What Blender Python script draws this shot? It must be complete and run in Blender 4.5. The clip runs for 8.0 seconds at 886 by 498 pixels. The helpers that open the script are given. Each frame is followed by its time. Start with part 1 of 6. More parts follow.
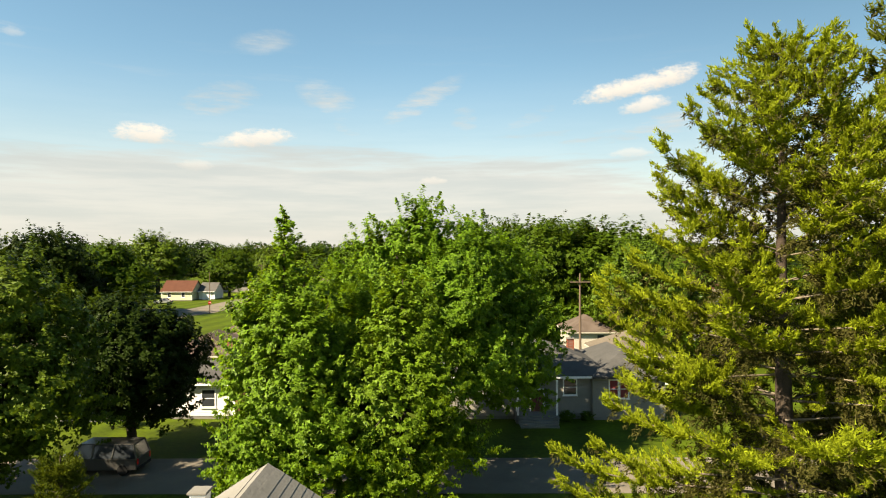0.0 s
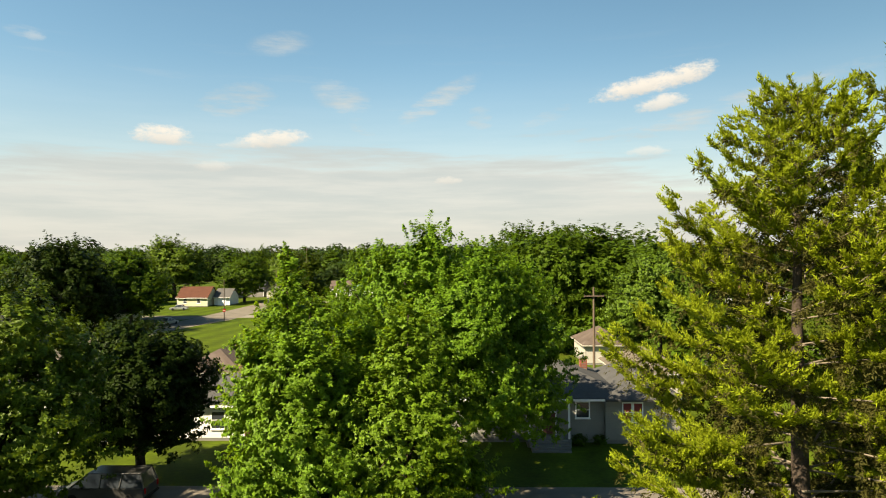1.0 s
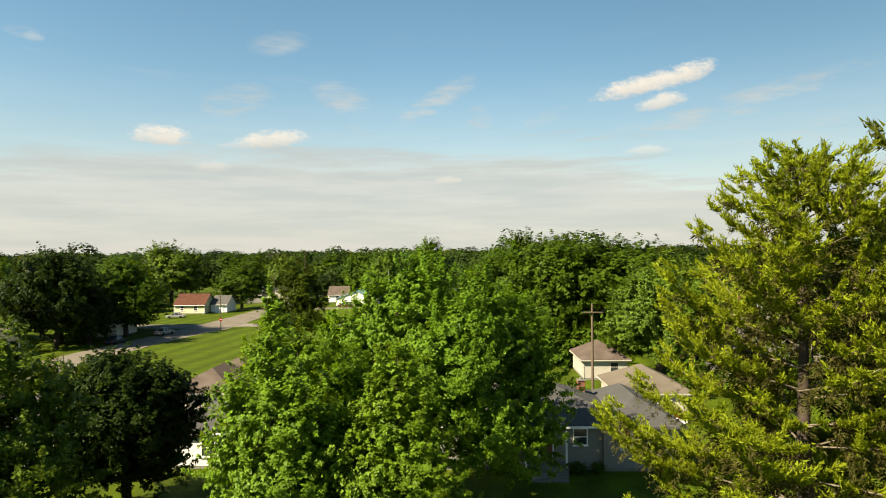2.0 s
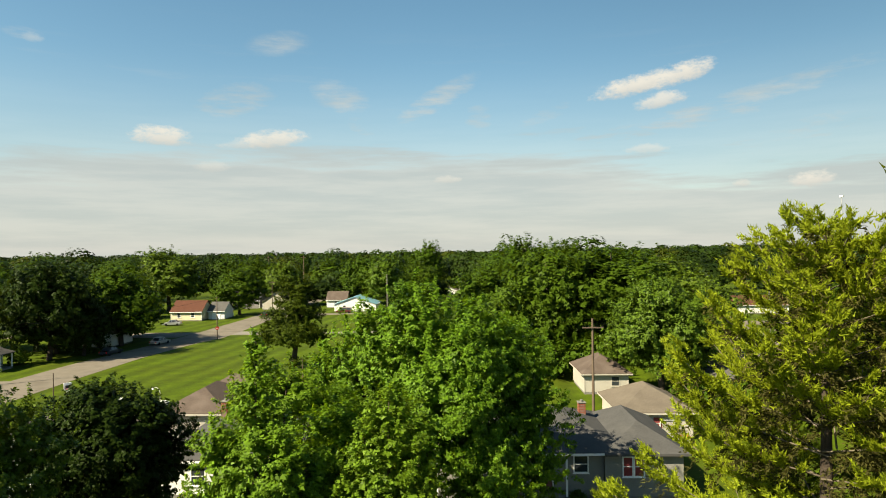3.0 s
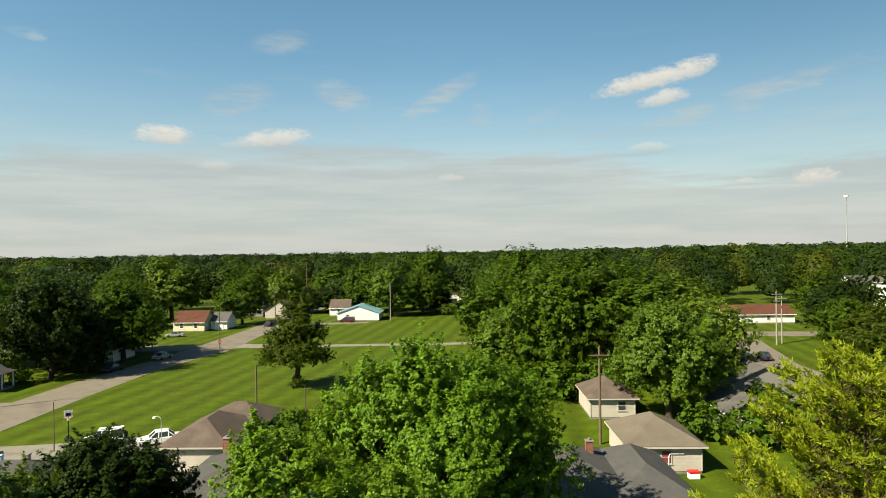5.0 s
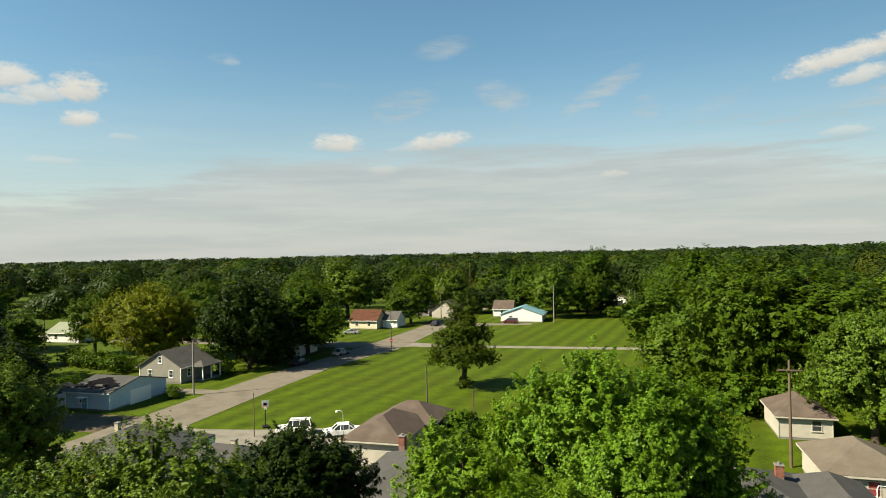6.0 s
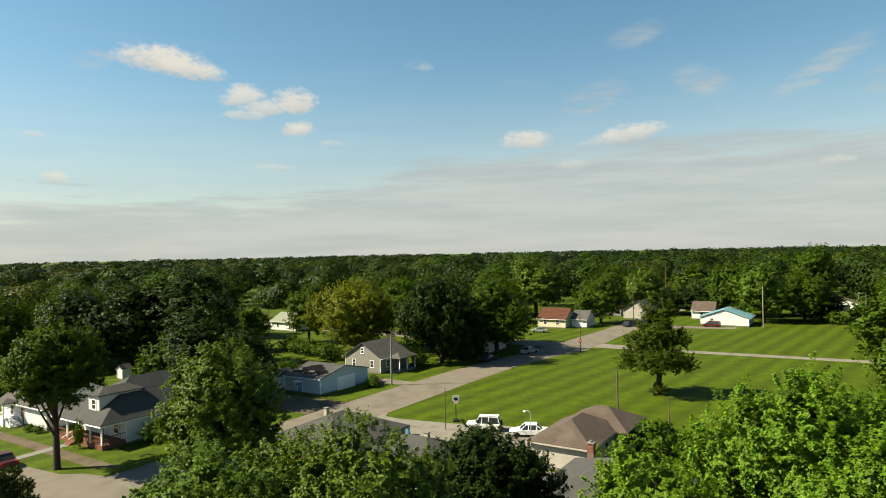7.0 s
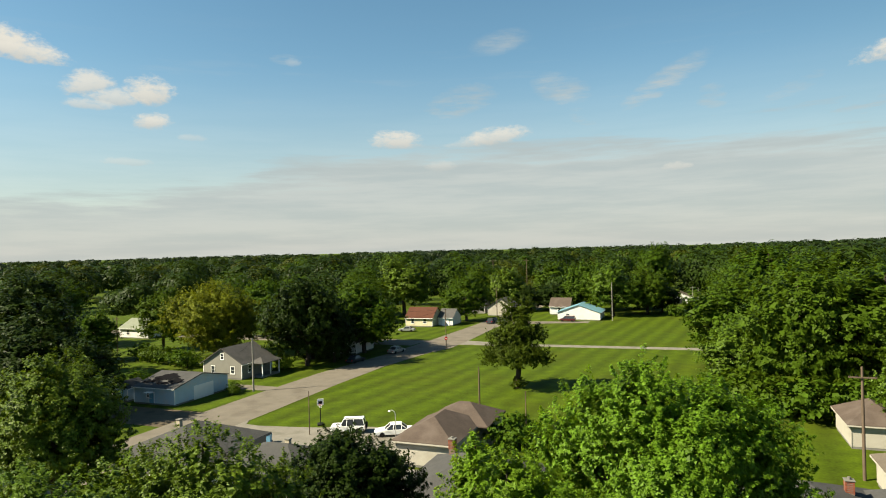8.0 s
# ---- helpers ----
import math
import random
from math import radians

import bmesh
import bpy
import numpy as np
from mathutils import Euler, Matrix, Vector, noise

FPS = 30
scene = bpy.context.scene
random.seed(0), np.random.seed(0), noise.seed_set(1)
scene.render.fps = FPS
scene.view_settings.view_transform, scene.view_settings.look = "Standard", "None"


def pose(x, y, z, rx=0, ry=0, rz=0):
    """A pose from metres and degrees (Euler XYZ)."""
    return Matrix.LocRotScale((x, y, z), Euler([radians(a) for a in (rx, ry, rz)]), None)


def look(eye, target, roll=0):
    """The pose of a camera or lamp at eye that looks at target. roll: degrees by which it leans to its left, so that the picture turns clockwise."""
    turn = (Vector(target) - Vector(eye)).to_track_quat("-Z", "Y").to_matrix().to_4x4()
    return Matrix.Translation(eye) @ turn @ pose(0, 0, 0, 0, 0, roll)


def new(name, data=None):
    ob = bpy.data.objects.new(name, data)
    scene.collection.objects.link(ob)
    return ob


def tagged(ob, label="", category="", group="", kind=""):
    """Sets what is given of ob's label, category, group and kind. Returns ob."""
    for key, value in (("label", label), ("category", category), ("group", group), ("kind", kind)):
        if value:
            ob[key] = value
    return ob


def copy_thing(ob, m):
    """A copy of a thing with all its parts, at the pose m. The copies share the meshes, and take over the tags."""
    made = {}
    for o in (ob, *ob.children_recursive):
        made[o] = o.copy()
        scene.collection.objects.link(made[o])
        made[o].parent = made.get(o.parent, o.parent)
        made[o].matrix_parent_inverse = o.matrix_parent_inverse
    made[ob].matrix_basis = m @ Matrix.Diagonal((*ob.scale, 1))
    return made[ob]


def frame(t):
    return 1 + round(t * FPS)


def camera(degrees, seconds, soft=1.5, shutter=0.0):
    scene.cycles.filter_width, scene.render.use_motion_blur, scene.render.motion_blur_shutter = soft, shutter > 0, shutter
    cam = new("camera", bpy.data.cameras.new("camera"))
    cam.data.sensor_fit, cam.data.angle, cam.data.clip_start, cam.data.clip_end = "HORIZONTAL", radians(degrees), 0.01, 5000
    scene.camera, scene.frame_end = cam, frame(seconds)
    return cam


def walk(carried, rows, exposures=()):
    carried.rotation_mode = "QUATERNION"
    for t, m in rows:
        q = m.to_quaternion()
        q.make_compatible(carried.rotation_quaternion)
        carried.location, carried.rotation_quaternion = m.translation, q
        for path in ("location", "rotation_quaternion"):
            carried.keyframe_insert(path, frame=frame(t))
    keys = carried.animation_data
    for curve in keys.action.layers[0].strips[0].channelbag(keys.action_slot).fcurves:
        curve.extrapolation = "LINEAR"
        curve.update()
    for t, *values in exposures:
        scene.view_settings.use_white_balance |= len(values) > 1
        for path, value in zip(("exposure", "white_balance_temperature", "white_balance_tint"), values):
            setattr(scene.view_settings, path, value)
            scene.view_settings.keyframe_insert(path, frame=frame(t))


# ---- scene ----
cam = camera(69.34, 8.0, soft=1.0)
# seconds, x, y, z, yaw, pitch, roll
ROWS = [
    (0.0, 0.00, 0.00, 13.16, 0.00, 0.31, 0.12),
    (0.5, 0.19, 0.19, 13.86, 1.36, 0.31, 0.24),
    (1.0, 0.44, 0.61, 14.81, 1.38, 0.28, 0.30),
    (1.5, 0.68, 1.11, 15.76, 1.38, 0.26, 0.42),
    (2.0, 0.85, 1.66, 16.65, 1.37, 0.25, 0.45),
    (3.5, 1.22, 3.82, 19.24, 1.33, 0.14, 0.75),
    (4.0, 1.25, 4.28, 20.17, 1.29, 0.09, 0.76),
    (5.3, 0.75, 3.94, 21.72, 2.00, 0.04, 0.80),
    (5.5, 0.59, 3.85, 21.89, 4.63, 0.10, 0.97),
    (6.0, 0.53, 3.70, 22.21, 15.93, 0.21, 1.19),
    (6.5, 0.41, 4.06, 22.51, 32.64, 0.33, 1.10),
    (7.0, 0.52, 4.09, 22.70, 32.69, 0.22, 1.20),
    (7.5, 0.82, 3.95, 22.82, 29.58, 0.11, 1.30),
    (8.0, 1.17, 4.40, 22.81, 21.11, -0.08, 1.48),
]
walk(cam, [(t, pose(x, y, z, 90 + pitch, roll, yaw)) for t, x, y, z, yaw, pitch, roll in ROWS],
     exposures=[(0.0, 1.78, 7950, 11), (1.0, 1.67, 7850, 10), (2.0, 1.58, 7700, 9), (3.5, 1.44, 7350, 6), (5.5, 1.36, 7200, 6), (7.0, 1.33, 7200, 6), (8.0, 1.36, 7200, 6)])

# ---- light ----
SUN_AZ, SUN_EL = 236.0, 41.0  # compass degrees, clockwise from +y
sun_dir = Vector((math.sin(radians(SUN_AZ)) * math.cos(radians(SUN_EL)), math.cos(radians(SUN_AZ)) * math.cos(radians(SUN_EL)), math.sin(radians(SUN_EL))))
sun = new("sun", bpy.data.lights.new("sun", "SUN"))
sun.data.energy, sun.data.angle, sun.data.color = 5.0, radians(0.53), (1.0, 0.93, 0.78)
sun.matrix_world = look(sun_dir * 200, (0, 0, 0))

# clouds: azimuth to the right of +y, elevation, half width, half height (degrees), strength, tilt
PUFFS_NORTH = [
    (-24.9, 9.5, 2.3, 0.72, 0.90, 0), (-16.3, 9.6, 3.0, 0.66, 0.85, 6), (-18.5, 9.2, 1.9, 0.38, 0.40, 4), (15.8, 13.7, 3.4, 0.73, 0.95, 10),
    (19.1, 14.2, 2.7, 0.80, 0.95, 14), (17.6, 12.3, 2.1, 0.59, 0.80, 8), (28.7, 5.2, 1.6, 0.56, 0.90, 2), (23.7, 5.2, 0.7, 0.27, 0.60, 0),
    (16.4, 8.4, 1.6, 0.38, 0.45, 0), (-0.9, 6.3, 1.2, 0.30, 0.45, 0), (-33.9, 16.0, 0.7, 0.32, 0.2, 0), (-21.2, 7.2, 1.4, 0.42, 0.30, 0),
]
PUFFS_WEST = [
    (-55.9, 15.6, 3.5, 1.03, 1.00, -4), (-54.2, 15.2, 2.9, 0.79, 0.95, -6), (-49.8, 13.2, 1.8, 0.92, 0.85, 10), (-49.7, 11.8, 1.7, 0.46, 0.60, 0),
    (-45.5, 12.9, 1.9, 1.03, 0.95, 6), (-47.9, 12.4, 2.4, 0.65, 0.75, 0), (-45.3, 10.7, 1.5, 0.62, 0.90, 3), (-42.2, 9.6, 1.1, 0.29, 0.30, 0),
    (-65.2, 9.4, 0.7, 0.25, 0.40, 0), (-63.8, 6.2, 0.9, 0.47, 0.70, -3), (-47.1, 7.5, 1.9, 0.29, 0.30, 0),
]
# thin streaks of cirrus, in the same terms
WISPS = [
    (-19.2, 12.7, 3.1, 1.10, 0.34, 12), (-10.3, 13.4, 2.5, 1.04, 0.34, -12), (-8.4, 10.9, 1.5, 0.68, 0.28, -25), (-1.8, 13.3, 3.8, 0.76, 0.42, 27), (1.9, 11.5, 1.3, 1.26, 0.25, 0),
    (-15.6, 17.6, 2.4, 0.71, 0.25, 10), (7.7, 11.6, 2.7, 0.57, 0.24, 20), (22.1, 11.3, 10.8, 0.89, 0.34, 12), (13.5, 9.7, 5.1, 0.66, 0.34, 10), (27.3, 8.8, 8.2, 0.95, 0.28, 8),
    (-61.1, 15.3, 1.5, 0.50, 0.35, 12), (-34.5, 16.3, 1.2, 0.33, 0.25, 0), (-5.9, 7.1, 3.1, 0.40, 0.20, -6),
]


def make_sky():
    world = bpy.data.worlds.new("sky")
    scene.world = world
    world.use_nodes = True
    nt = world.node_tree
    nt.nodes.clear()

    def node(kind, **inputs):
        n = nt.nodes.new(kind)
        for key, value in inputs.items():
            n.inputs[int(key[1:])].default_value = value
        return n

    def link(a, b):
        nt.links.new(a, b)

    def mth(op, a, b=None):
        n = nt.nodes.new("ShaderNodeMath")
        n.operation = op
        for k, v in enumerate((a, b)):
            if v is None:
                continue
            if isinstance(v, (int, float)):
                n.inputs[k].default_value = v
            else:
                link(v, n.inputs[k])
        return n.outputs[0]

    def ramp(value, a, b):
        n = nt.nodes.new("ShaderNodeMapRange")
        n.interpolation_type = "SMOOTHSTEP"
        n.inputs[1].default_value, n.inputs[2].default_value = a, b
        link(value, n.inputs[0])
        return n.outputs[0]

    sky = nt.nodes.new("ShaderNodeTexSky")
    sky.sky_type, sky.sun_disc = "NISHITA", False
    sky.sun_elevation, sky.sun_rotation = radians(SUN_EL), radians(SUN_AZ)
    sky.air_density, sky.dust_density, sky.ozone_density = 1.0, 0.35, 1.2
    coord = nt.nodes.new("ShaderNodeTexCoord")
    xyz = nt.nodes.new("ShaderNodeSeparateXYZ")
    link(coord.outputs["Generated"], xyz.inputs[0])
    az = mth("MULTIPLY", mth("ARCTAN2", xyz.outputs[0], xyz.outputs[1]), 180 / math.pi)
    el = mth("MULTIPLY", mth("ARCSINE", xyz.outputs[2]), 180 / math.pi)
    flat = nt.nodes.new("ShaderNodeCombineXYZ")
    link(az, flat.inputs[0]), link(mth("MULTIPLY", el, 1.8), flat.inputs[1])
    fine = node("ShaderNodeTexNoise", i2=0.55, i3=6.0, i4=0.6)
    link(flat.outputs[0], fine.inputs["Vector"])
    wisp_map = nt.nodes.new("ShaderNodeMapping")
    wisp_map.inputs["Scale"].default_value = (0.4, 2.2, 1)
    wisp_map.inputs["Rotation"].default_value = (0, 0, radians(-6))
    link(flat.outputs[0], wisp_map.inputs[0])
    wisp = node("ShaderNodeTexNoise", i2=0.16, i3=8.0, i4=0.6)
    link(wisp_map.outputs[0], wisp.inputs["Vector"])
    finer = node("ShaderNodeTexNoise", i2=1.5, i3=5.0, i4=0.62)
    link(flat.outputs[0], finer.inputs["Vector"])
    wob = mth("ADD", mth("MULTIPLY", mth("SUBTRACT", fine.outputs["Fac"], 0.5), 1.9), mth("MULTIPLY", mth("SUBTRACT", finer.outputs["Fac"], 0.5), 1.7))

    def ellipse(caz, cel, hw, hh, tilt, base):
        """Squared distance from a cloud's middle in its own half sizes, and the height in it; base flattens the underside."""
        c, k = math.cos(radians(tilt)), math.sin(radians(tilt))
        ax, ay = mth("SUBTRACT", az, caz), mth("SUBTRACT", el, cel)
        dx = mth("DIVIDE", mth("ADD", mth("MULTIPLY", ax, c), mth("MULTIPLY", ay, k)), hw)
        dy = mth("DIVIDE", mth("SUBTRACT", mth("MULTIPLY", ay, c), mth("MULTIPLY", ax, k)), hh)
        low = mth("MAXIMUM", dy, mth("MULTIPLY", dy, -base))
        return mth("ADD", mth("MULTIPLY", dx, dx), mth("MULTIPLY", low, low)), dy

    total = lit = None
    for caz, cel, hw, hh, amount, tilt in PUFFS_NORTH + PUFFS_WEST:
        r2, dy = ellipse(caz, cel, hw * 1.1, hh * 1.35, tilt, 1.5)
        m = mth("MULTIPLY", ramp(mth("ADD", mth("SUBTRACT", 1.0, r2), wob), -0.25, 0.95), amount)
        top = mth("MULTIPLY", m, ramp(dy, -0.9, 0.5))
        total, lit = (m, top) if total is None else (mth("MAXIMUM", total, m), mth("MAXIMUM", lit, top))
    # streaks fray along their length
    fray_map = nt.nodes.new("ShaderNodeMapping")
    fray_map.inputs["Scale"].default_value = (0.5, 1.5, 1)
    fray_map.inputs["Rotation"].default_value = (0, 0, radians(-20))
    link(flat.outputs[0], fray_map.inputs[0])
    fray = node("ShaderNodeTexNoise", i2=0.5, i3=7.0, i4=0.65)
    link(fray_map.outputs[0], fray.inputs["Vector"])
    frayed = ramp(fray.outputs["Fac"], 0.22, 0.85)
    streaks = None
    for caz, cel, hw, hh, amount, tilt in WISPS:
        r2, dy = ellipse(caz, cel, hw * 1.25, hh * 1.5, tilt, 1.0)
        m = mth("MULTIPLY", mth("MULTIPLY", ramp(mth("ADD", r2, mth("MULTIPLY", wob, -0.3)), 1.1, 0.0), amount * 2.6), frayed)
        streaks = m if streaks is None else mth("MAXIMUM", streaks, m)
    # low veil of thin cloud towards the horizon, higher in the north-east, with streaks above it
    streak = mth("MULTIPLY", mth("SUBTRACT", wisp.outputs["Fac"], 0.5), 9.0)
    edge = mth("ADD", mth("SUBTRACT", mth("MULTIPLY", ramp(az, -52.0, -24.0), 3.8), mth("MULTIPLY", ramp(az, 6.0, 26.0), 2.6)), 0.8)
    veil = mth("MULTIPLY", ramp(mth("SUBTRACT", mth("ADD", el, streak), edge), 6.2, 2.2), 0.90)
    cirrus = mth("MULTIPLY", mth("MULTIPLY", ramp(wisp.outputs["Fac"], 0.50, 0.72), mth("MULTIPLY", ramp(el, 21.0, 9.0), ramp(az, 34.0, 12.0))), 0.22)
    haze = mth("MULTIPLY", ramp(el, 17.0, 1.0), 0.62)
    thin = mth("MAXIMUM", mth("MAXIMUM", veil, mth("MAXIMUM", cirrus, streaks)), haze)
    mix1 = nt.nodes.new("ShaderNodeMix")
    mix1.data_type = "RGBA"
    blue = nt.nodes.new("ShaderNodeHueSaturation")
    blue.inputs["Hue"].default_value, blue.inputs["Saturation"].default_value, blue.inputs["Value"].default_value = 0.488, 1.2, 1.11
    link(sky.outputs[0], blue.inputs["Color"])
    # the clear sky is deepest a right angle away from the sun, to the north-east
    deep = mth("MULTIPLY", ramp(az, -8.0, 40.0), ramp(az, 178.0, 80.0))
    link(mth("SUBTRACT", 1.13, mth("MULTIPLY", deep, 0.3)), blue.inputs["Value"])
    link(thin, mix1.inputs[0]), link(blue.outputs[0], mix1.inputs[6])
    veil_tone = nt.nodes.new("ShaderNodeMix")
    veil_tone.data_type = "RGBA"
    link(ramp(wisp.outputs["Fac"], 0.36, 0.64), veil_tone.inputs[0])
    veil_tone.inputs[6].default_value, veil_tone.inputs[7].default_value = (3.6, 4.1, 4.5, 1), (4.3, 4.65, 4.95, 1)
    link(veil_tone.outputs[2], mix1.inputs[7])
    shade = nt.nodes.new("ShaderNodeMix")
    shade.data_type = "RGBA"
    link(mth("MULTIPLY", mth("DIVIDE", lit, mth("MAXIMUM", total, 0.02)), mth("ADD", 0.55, mth("MULTIPLY", fine.outputs["Fac"], 0.8))), shade.inputs[0])
    shade.inputs[6].default_value, shade.inputs[7].default_value = (4.2, 4.4, 4.6, 1), (6.0, 5.95, 5.85, 1)
    mix2 = nt.nodes.new("ShaderNodeMix")
    mix2.data_type = "RGBA"
    link(total, mix2.inputs[0]), link(mix1.outputs[2], mix2.inputs[6]), link(shade.outputs[2], mix2.inputs[7])
    bg = nt.nodes.new("ShaderNodeBackground")
    bg.inputs[1].default_value = 0.051
    link(mix2.outputs[2], bg.inputs[0])
    out = nt.nodes.new("ShaderNodeOutputWorld")
    link(bg.outputs[0], out.inputs[0])


make_sky()

# ---- materials ----


def material(name, color, rough=0.8, vary=0.25, scale=2.0, grain=30.0, bump=0.15, metal=0.0, spec=0.12, stain=None, rand=0.0):
    """Base colour with two scales of variation, fine relief and, if given, stains of another colour."""
    m = bpy.data.materials.new(name)
    m.use_nodes = True
    nt = m.node_tree
    b = nt.nodes["Principled BSDF"]
    b.inputs["Roughness"].default_value, b.inputs["Metallic"].default_value = rough, metal
    b.inputs["Specular IOR Level"].default_value = spec
    tc = nt.nodes.new("ShaderNodeTexCoord")
    big, small = nt.nodes.new("ShaderNodeTexNoise"), nt.nodes.new("ShaderNodeTexNoise")
    for n, s, d in ((big, scale, 4), (small, grain, 3)):
        n.inputs["Scale"].default_value, n.inputs["Detail"].default_value = s, d
        nt.links.new(tc.outputs["Object"], n.inputs["Vector"])
    mixn = nt.nodes.new("ShaderNodeMath")
    mixn.operation = "ADD"
    nt.links.new(big.outputs["Fac"], mixn.inputs[0])
    nt.links.new(small.outputs["Fac"], mixn.inputs[1])
    rng = nt.nodes.new("ShaderNodeMapRange")
    rng.inputs[1].default_value, rng.inputs[2].default_value = 0.6, 1.4
    rng.inputs[3].default_value, rng.inputs[4].default_value = 1 - vary, 1 + vary
    nt.links.new(mixn.outputs[0], rng.inputs[0])
    hsv = nt.nodes.new("ShaderNodeHueSaturation")
    hsv.inputs["Color"].default_value = (*color, 1)
    val = rng.outputs[0]
    if rand:
        info = nt.nodes.new("ShaderNodeObjectInfo")
        r2 = nt.nodes.new("ShaderNodeMapRange")
        r2.inputs[3].default_value, r2.inputs[4].default_value = 1 - rand, 1 + rand
        nt.links.new(info.outputs["Random"], r2.inputs[0])
        mul = nt.nodes.new("ShaderNodeMath")
        mul.operation = "MULTIPLY"
        nt.links.new(val, mul.inputs[0]), nt.links.new(r2.outputs[0], mul.inputs[1])
        val = mul.outputs[0]
    nt.links.new(val, hsv.inputs["Value"])
    col = hsv.outputs[0]
    if stain:
        mk = nt.nodes.new("ShaderNodeTexNoise")
        mk.inputs["Scale"].default_value, mk.inputs["Detail"].default_value = stain[1], 5
        nt.links.new(tc.outputs["Object"], mk.inputs["Vector"])
        mr = nt.nodes.new("ShaderNodeMapRange")
        mr.inputs[1].default_value, mr.inputs[2].default_value, mr.inputs[4].default_value = 0.5, 0.7, stain[2]
        nt.links.new(mk.outputs["Fac"], mr.inputs[0])
        mx = nt.nodes.new("ShaderNodeMix")
        mx.data_type = "RGBA"
        nt.links.new(mr.outputs[0], mx.inputs[0]), nt.links.new(col, mx.inputs[6])
        mx.inputs[7].default_value = (*stain[0], 1)
        col = mx.outputs[2]
    nt.links.new(col, b.inputs["Base Color"])
    if bump:
        bp = nt.nodes.new("ShaderNodeBump")
        bp.inputs["Strength"].default_value, bp.inputs["Distance"].default_value = bump, 0.02
        nt.links.new(mixn.outputs[0], bp.inputs["Height"])
        nt.links.new(bp.outputs[0], b.inputs["Normal"])
    return m


def courses(m, axis, pitch, depth, strength=0.6):
    """Adds rows (shingle courses, clapboards) to the relief of a material, along an object axis."""
    nt = m.node_tree
    b = nt.nodes["Principled BSDF"]
    tc = nt.nodes.new("ShaderNodeTexCoord")
    sep = nt.nodes.new("ShaderNodeSeparateXYZ")
    nt.links.new(tc.outputs["Object"], sep.inputs[0])
    fr = nt.nodes.new("ShaderNodeMath")
    fr.operation = "DIVIDE"
    fr.inputs[1].default_value = pitch
    nt.links.new(sep.outputs[axis], fr.inputs[0])
    ff = nt.nodes.new("ShaderNodeMath")
    ff.operation = "FRACT"
    nt.links.new(fr.outputs[0], ff.inputs[0])
    bp = nt.nodes.new("ShaderNodeBump")
    bp.inputs["Strength"].default_value, bp.inputs["Distance"].default_value = strength, depth
    bp.invert = True
    nt.links.new(ff.outputs[0], bp.inputs["Height"])
    old = b.inputs["Normal"].links
    if old:
        nt.links.new(old[0].from_socket, bp.inputs["Normal"])
    nt.links.new(bp.outputs[0], b.inputs["Normal"])
    return m


def leaf_material(name, color, glow, spread=0.35, through_light=0.3, rough=0.5, spec=0.06):
    """Leaves: colour varied leaf by leaf and tree by tree, with light through them."""
    m = bpy.data.materials.new(name)
    m.use_nodes = True
    nt = m.node_tree
    b = nt.nodes["Principled BSDF"]
    b.inputs["Roughness"].default_value = rough
    b.inputs["Specular IOR Level"].default_value = spec
    geo, info = nt.nodes.new("ShaderNodeNewGeometry"), nt.nodes.new("ShaderNodeObjectInfo")
    r1 = nt.nodes.new("ShaderNodeMapRange")
    r1.inputs[3].default_value, r1.inputs[4].default_value = 1 - spread, 1 + spread
    nt.links.new(geo.outputs["Random Per Island"], r1.inputs[0])
    r2 = nt.nodes.new("ShaderNodeMapRange")
    r2.inputs[3].default_value, r2.inputs[4].default_value = 0.493, 0.507
    nt.links.new(info.outputs["Random"], r2.inputs[0])
    hsv = nt.nodes.new("ShaderNodeHueSaturation")
    hsv.inputs["Color"].default_value = (*color, 1)
    nt.links.new(r1.outputs[0], hsv.inputs["Value"]), nt.links.new(r2.outputs[0], hsv.inputs["Hue"])
    nt.links.new(hsv.outputs[0], b.inputs["Base Color"])
    tr = nt.nodes.new("ShaderNodeBsdfTranslucent")
    hs2 = nt.nodes.new("ShaderNodeHueSaturation")
    hs2.inputs["Color"].default_value = (*glow, 1)
    nt.links.new(r1.outputs[0], hs2.inputs["Value"]), nt.links.new(r2.outputs[0], hs2.inputs["Hue"])
    nt.links.new(hs2.outputs[0], tr.inputs[0])
    mix = nt.nodes.new("ShaderNodeMixShader")
    mix.inputs[0].default_value = through_light
    nt.links.new(b.outputs[0], mix.inputs[1]), nt.links.new(tr.outputs[0], mix.inputs[2])
    nt.links.new(mix.outputs[0], nt.nodes["Material Output"].inputs[0])
    return m


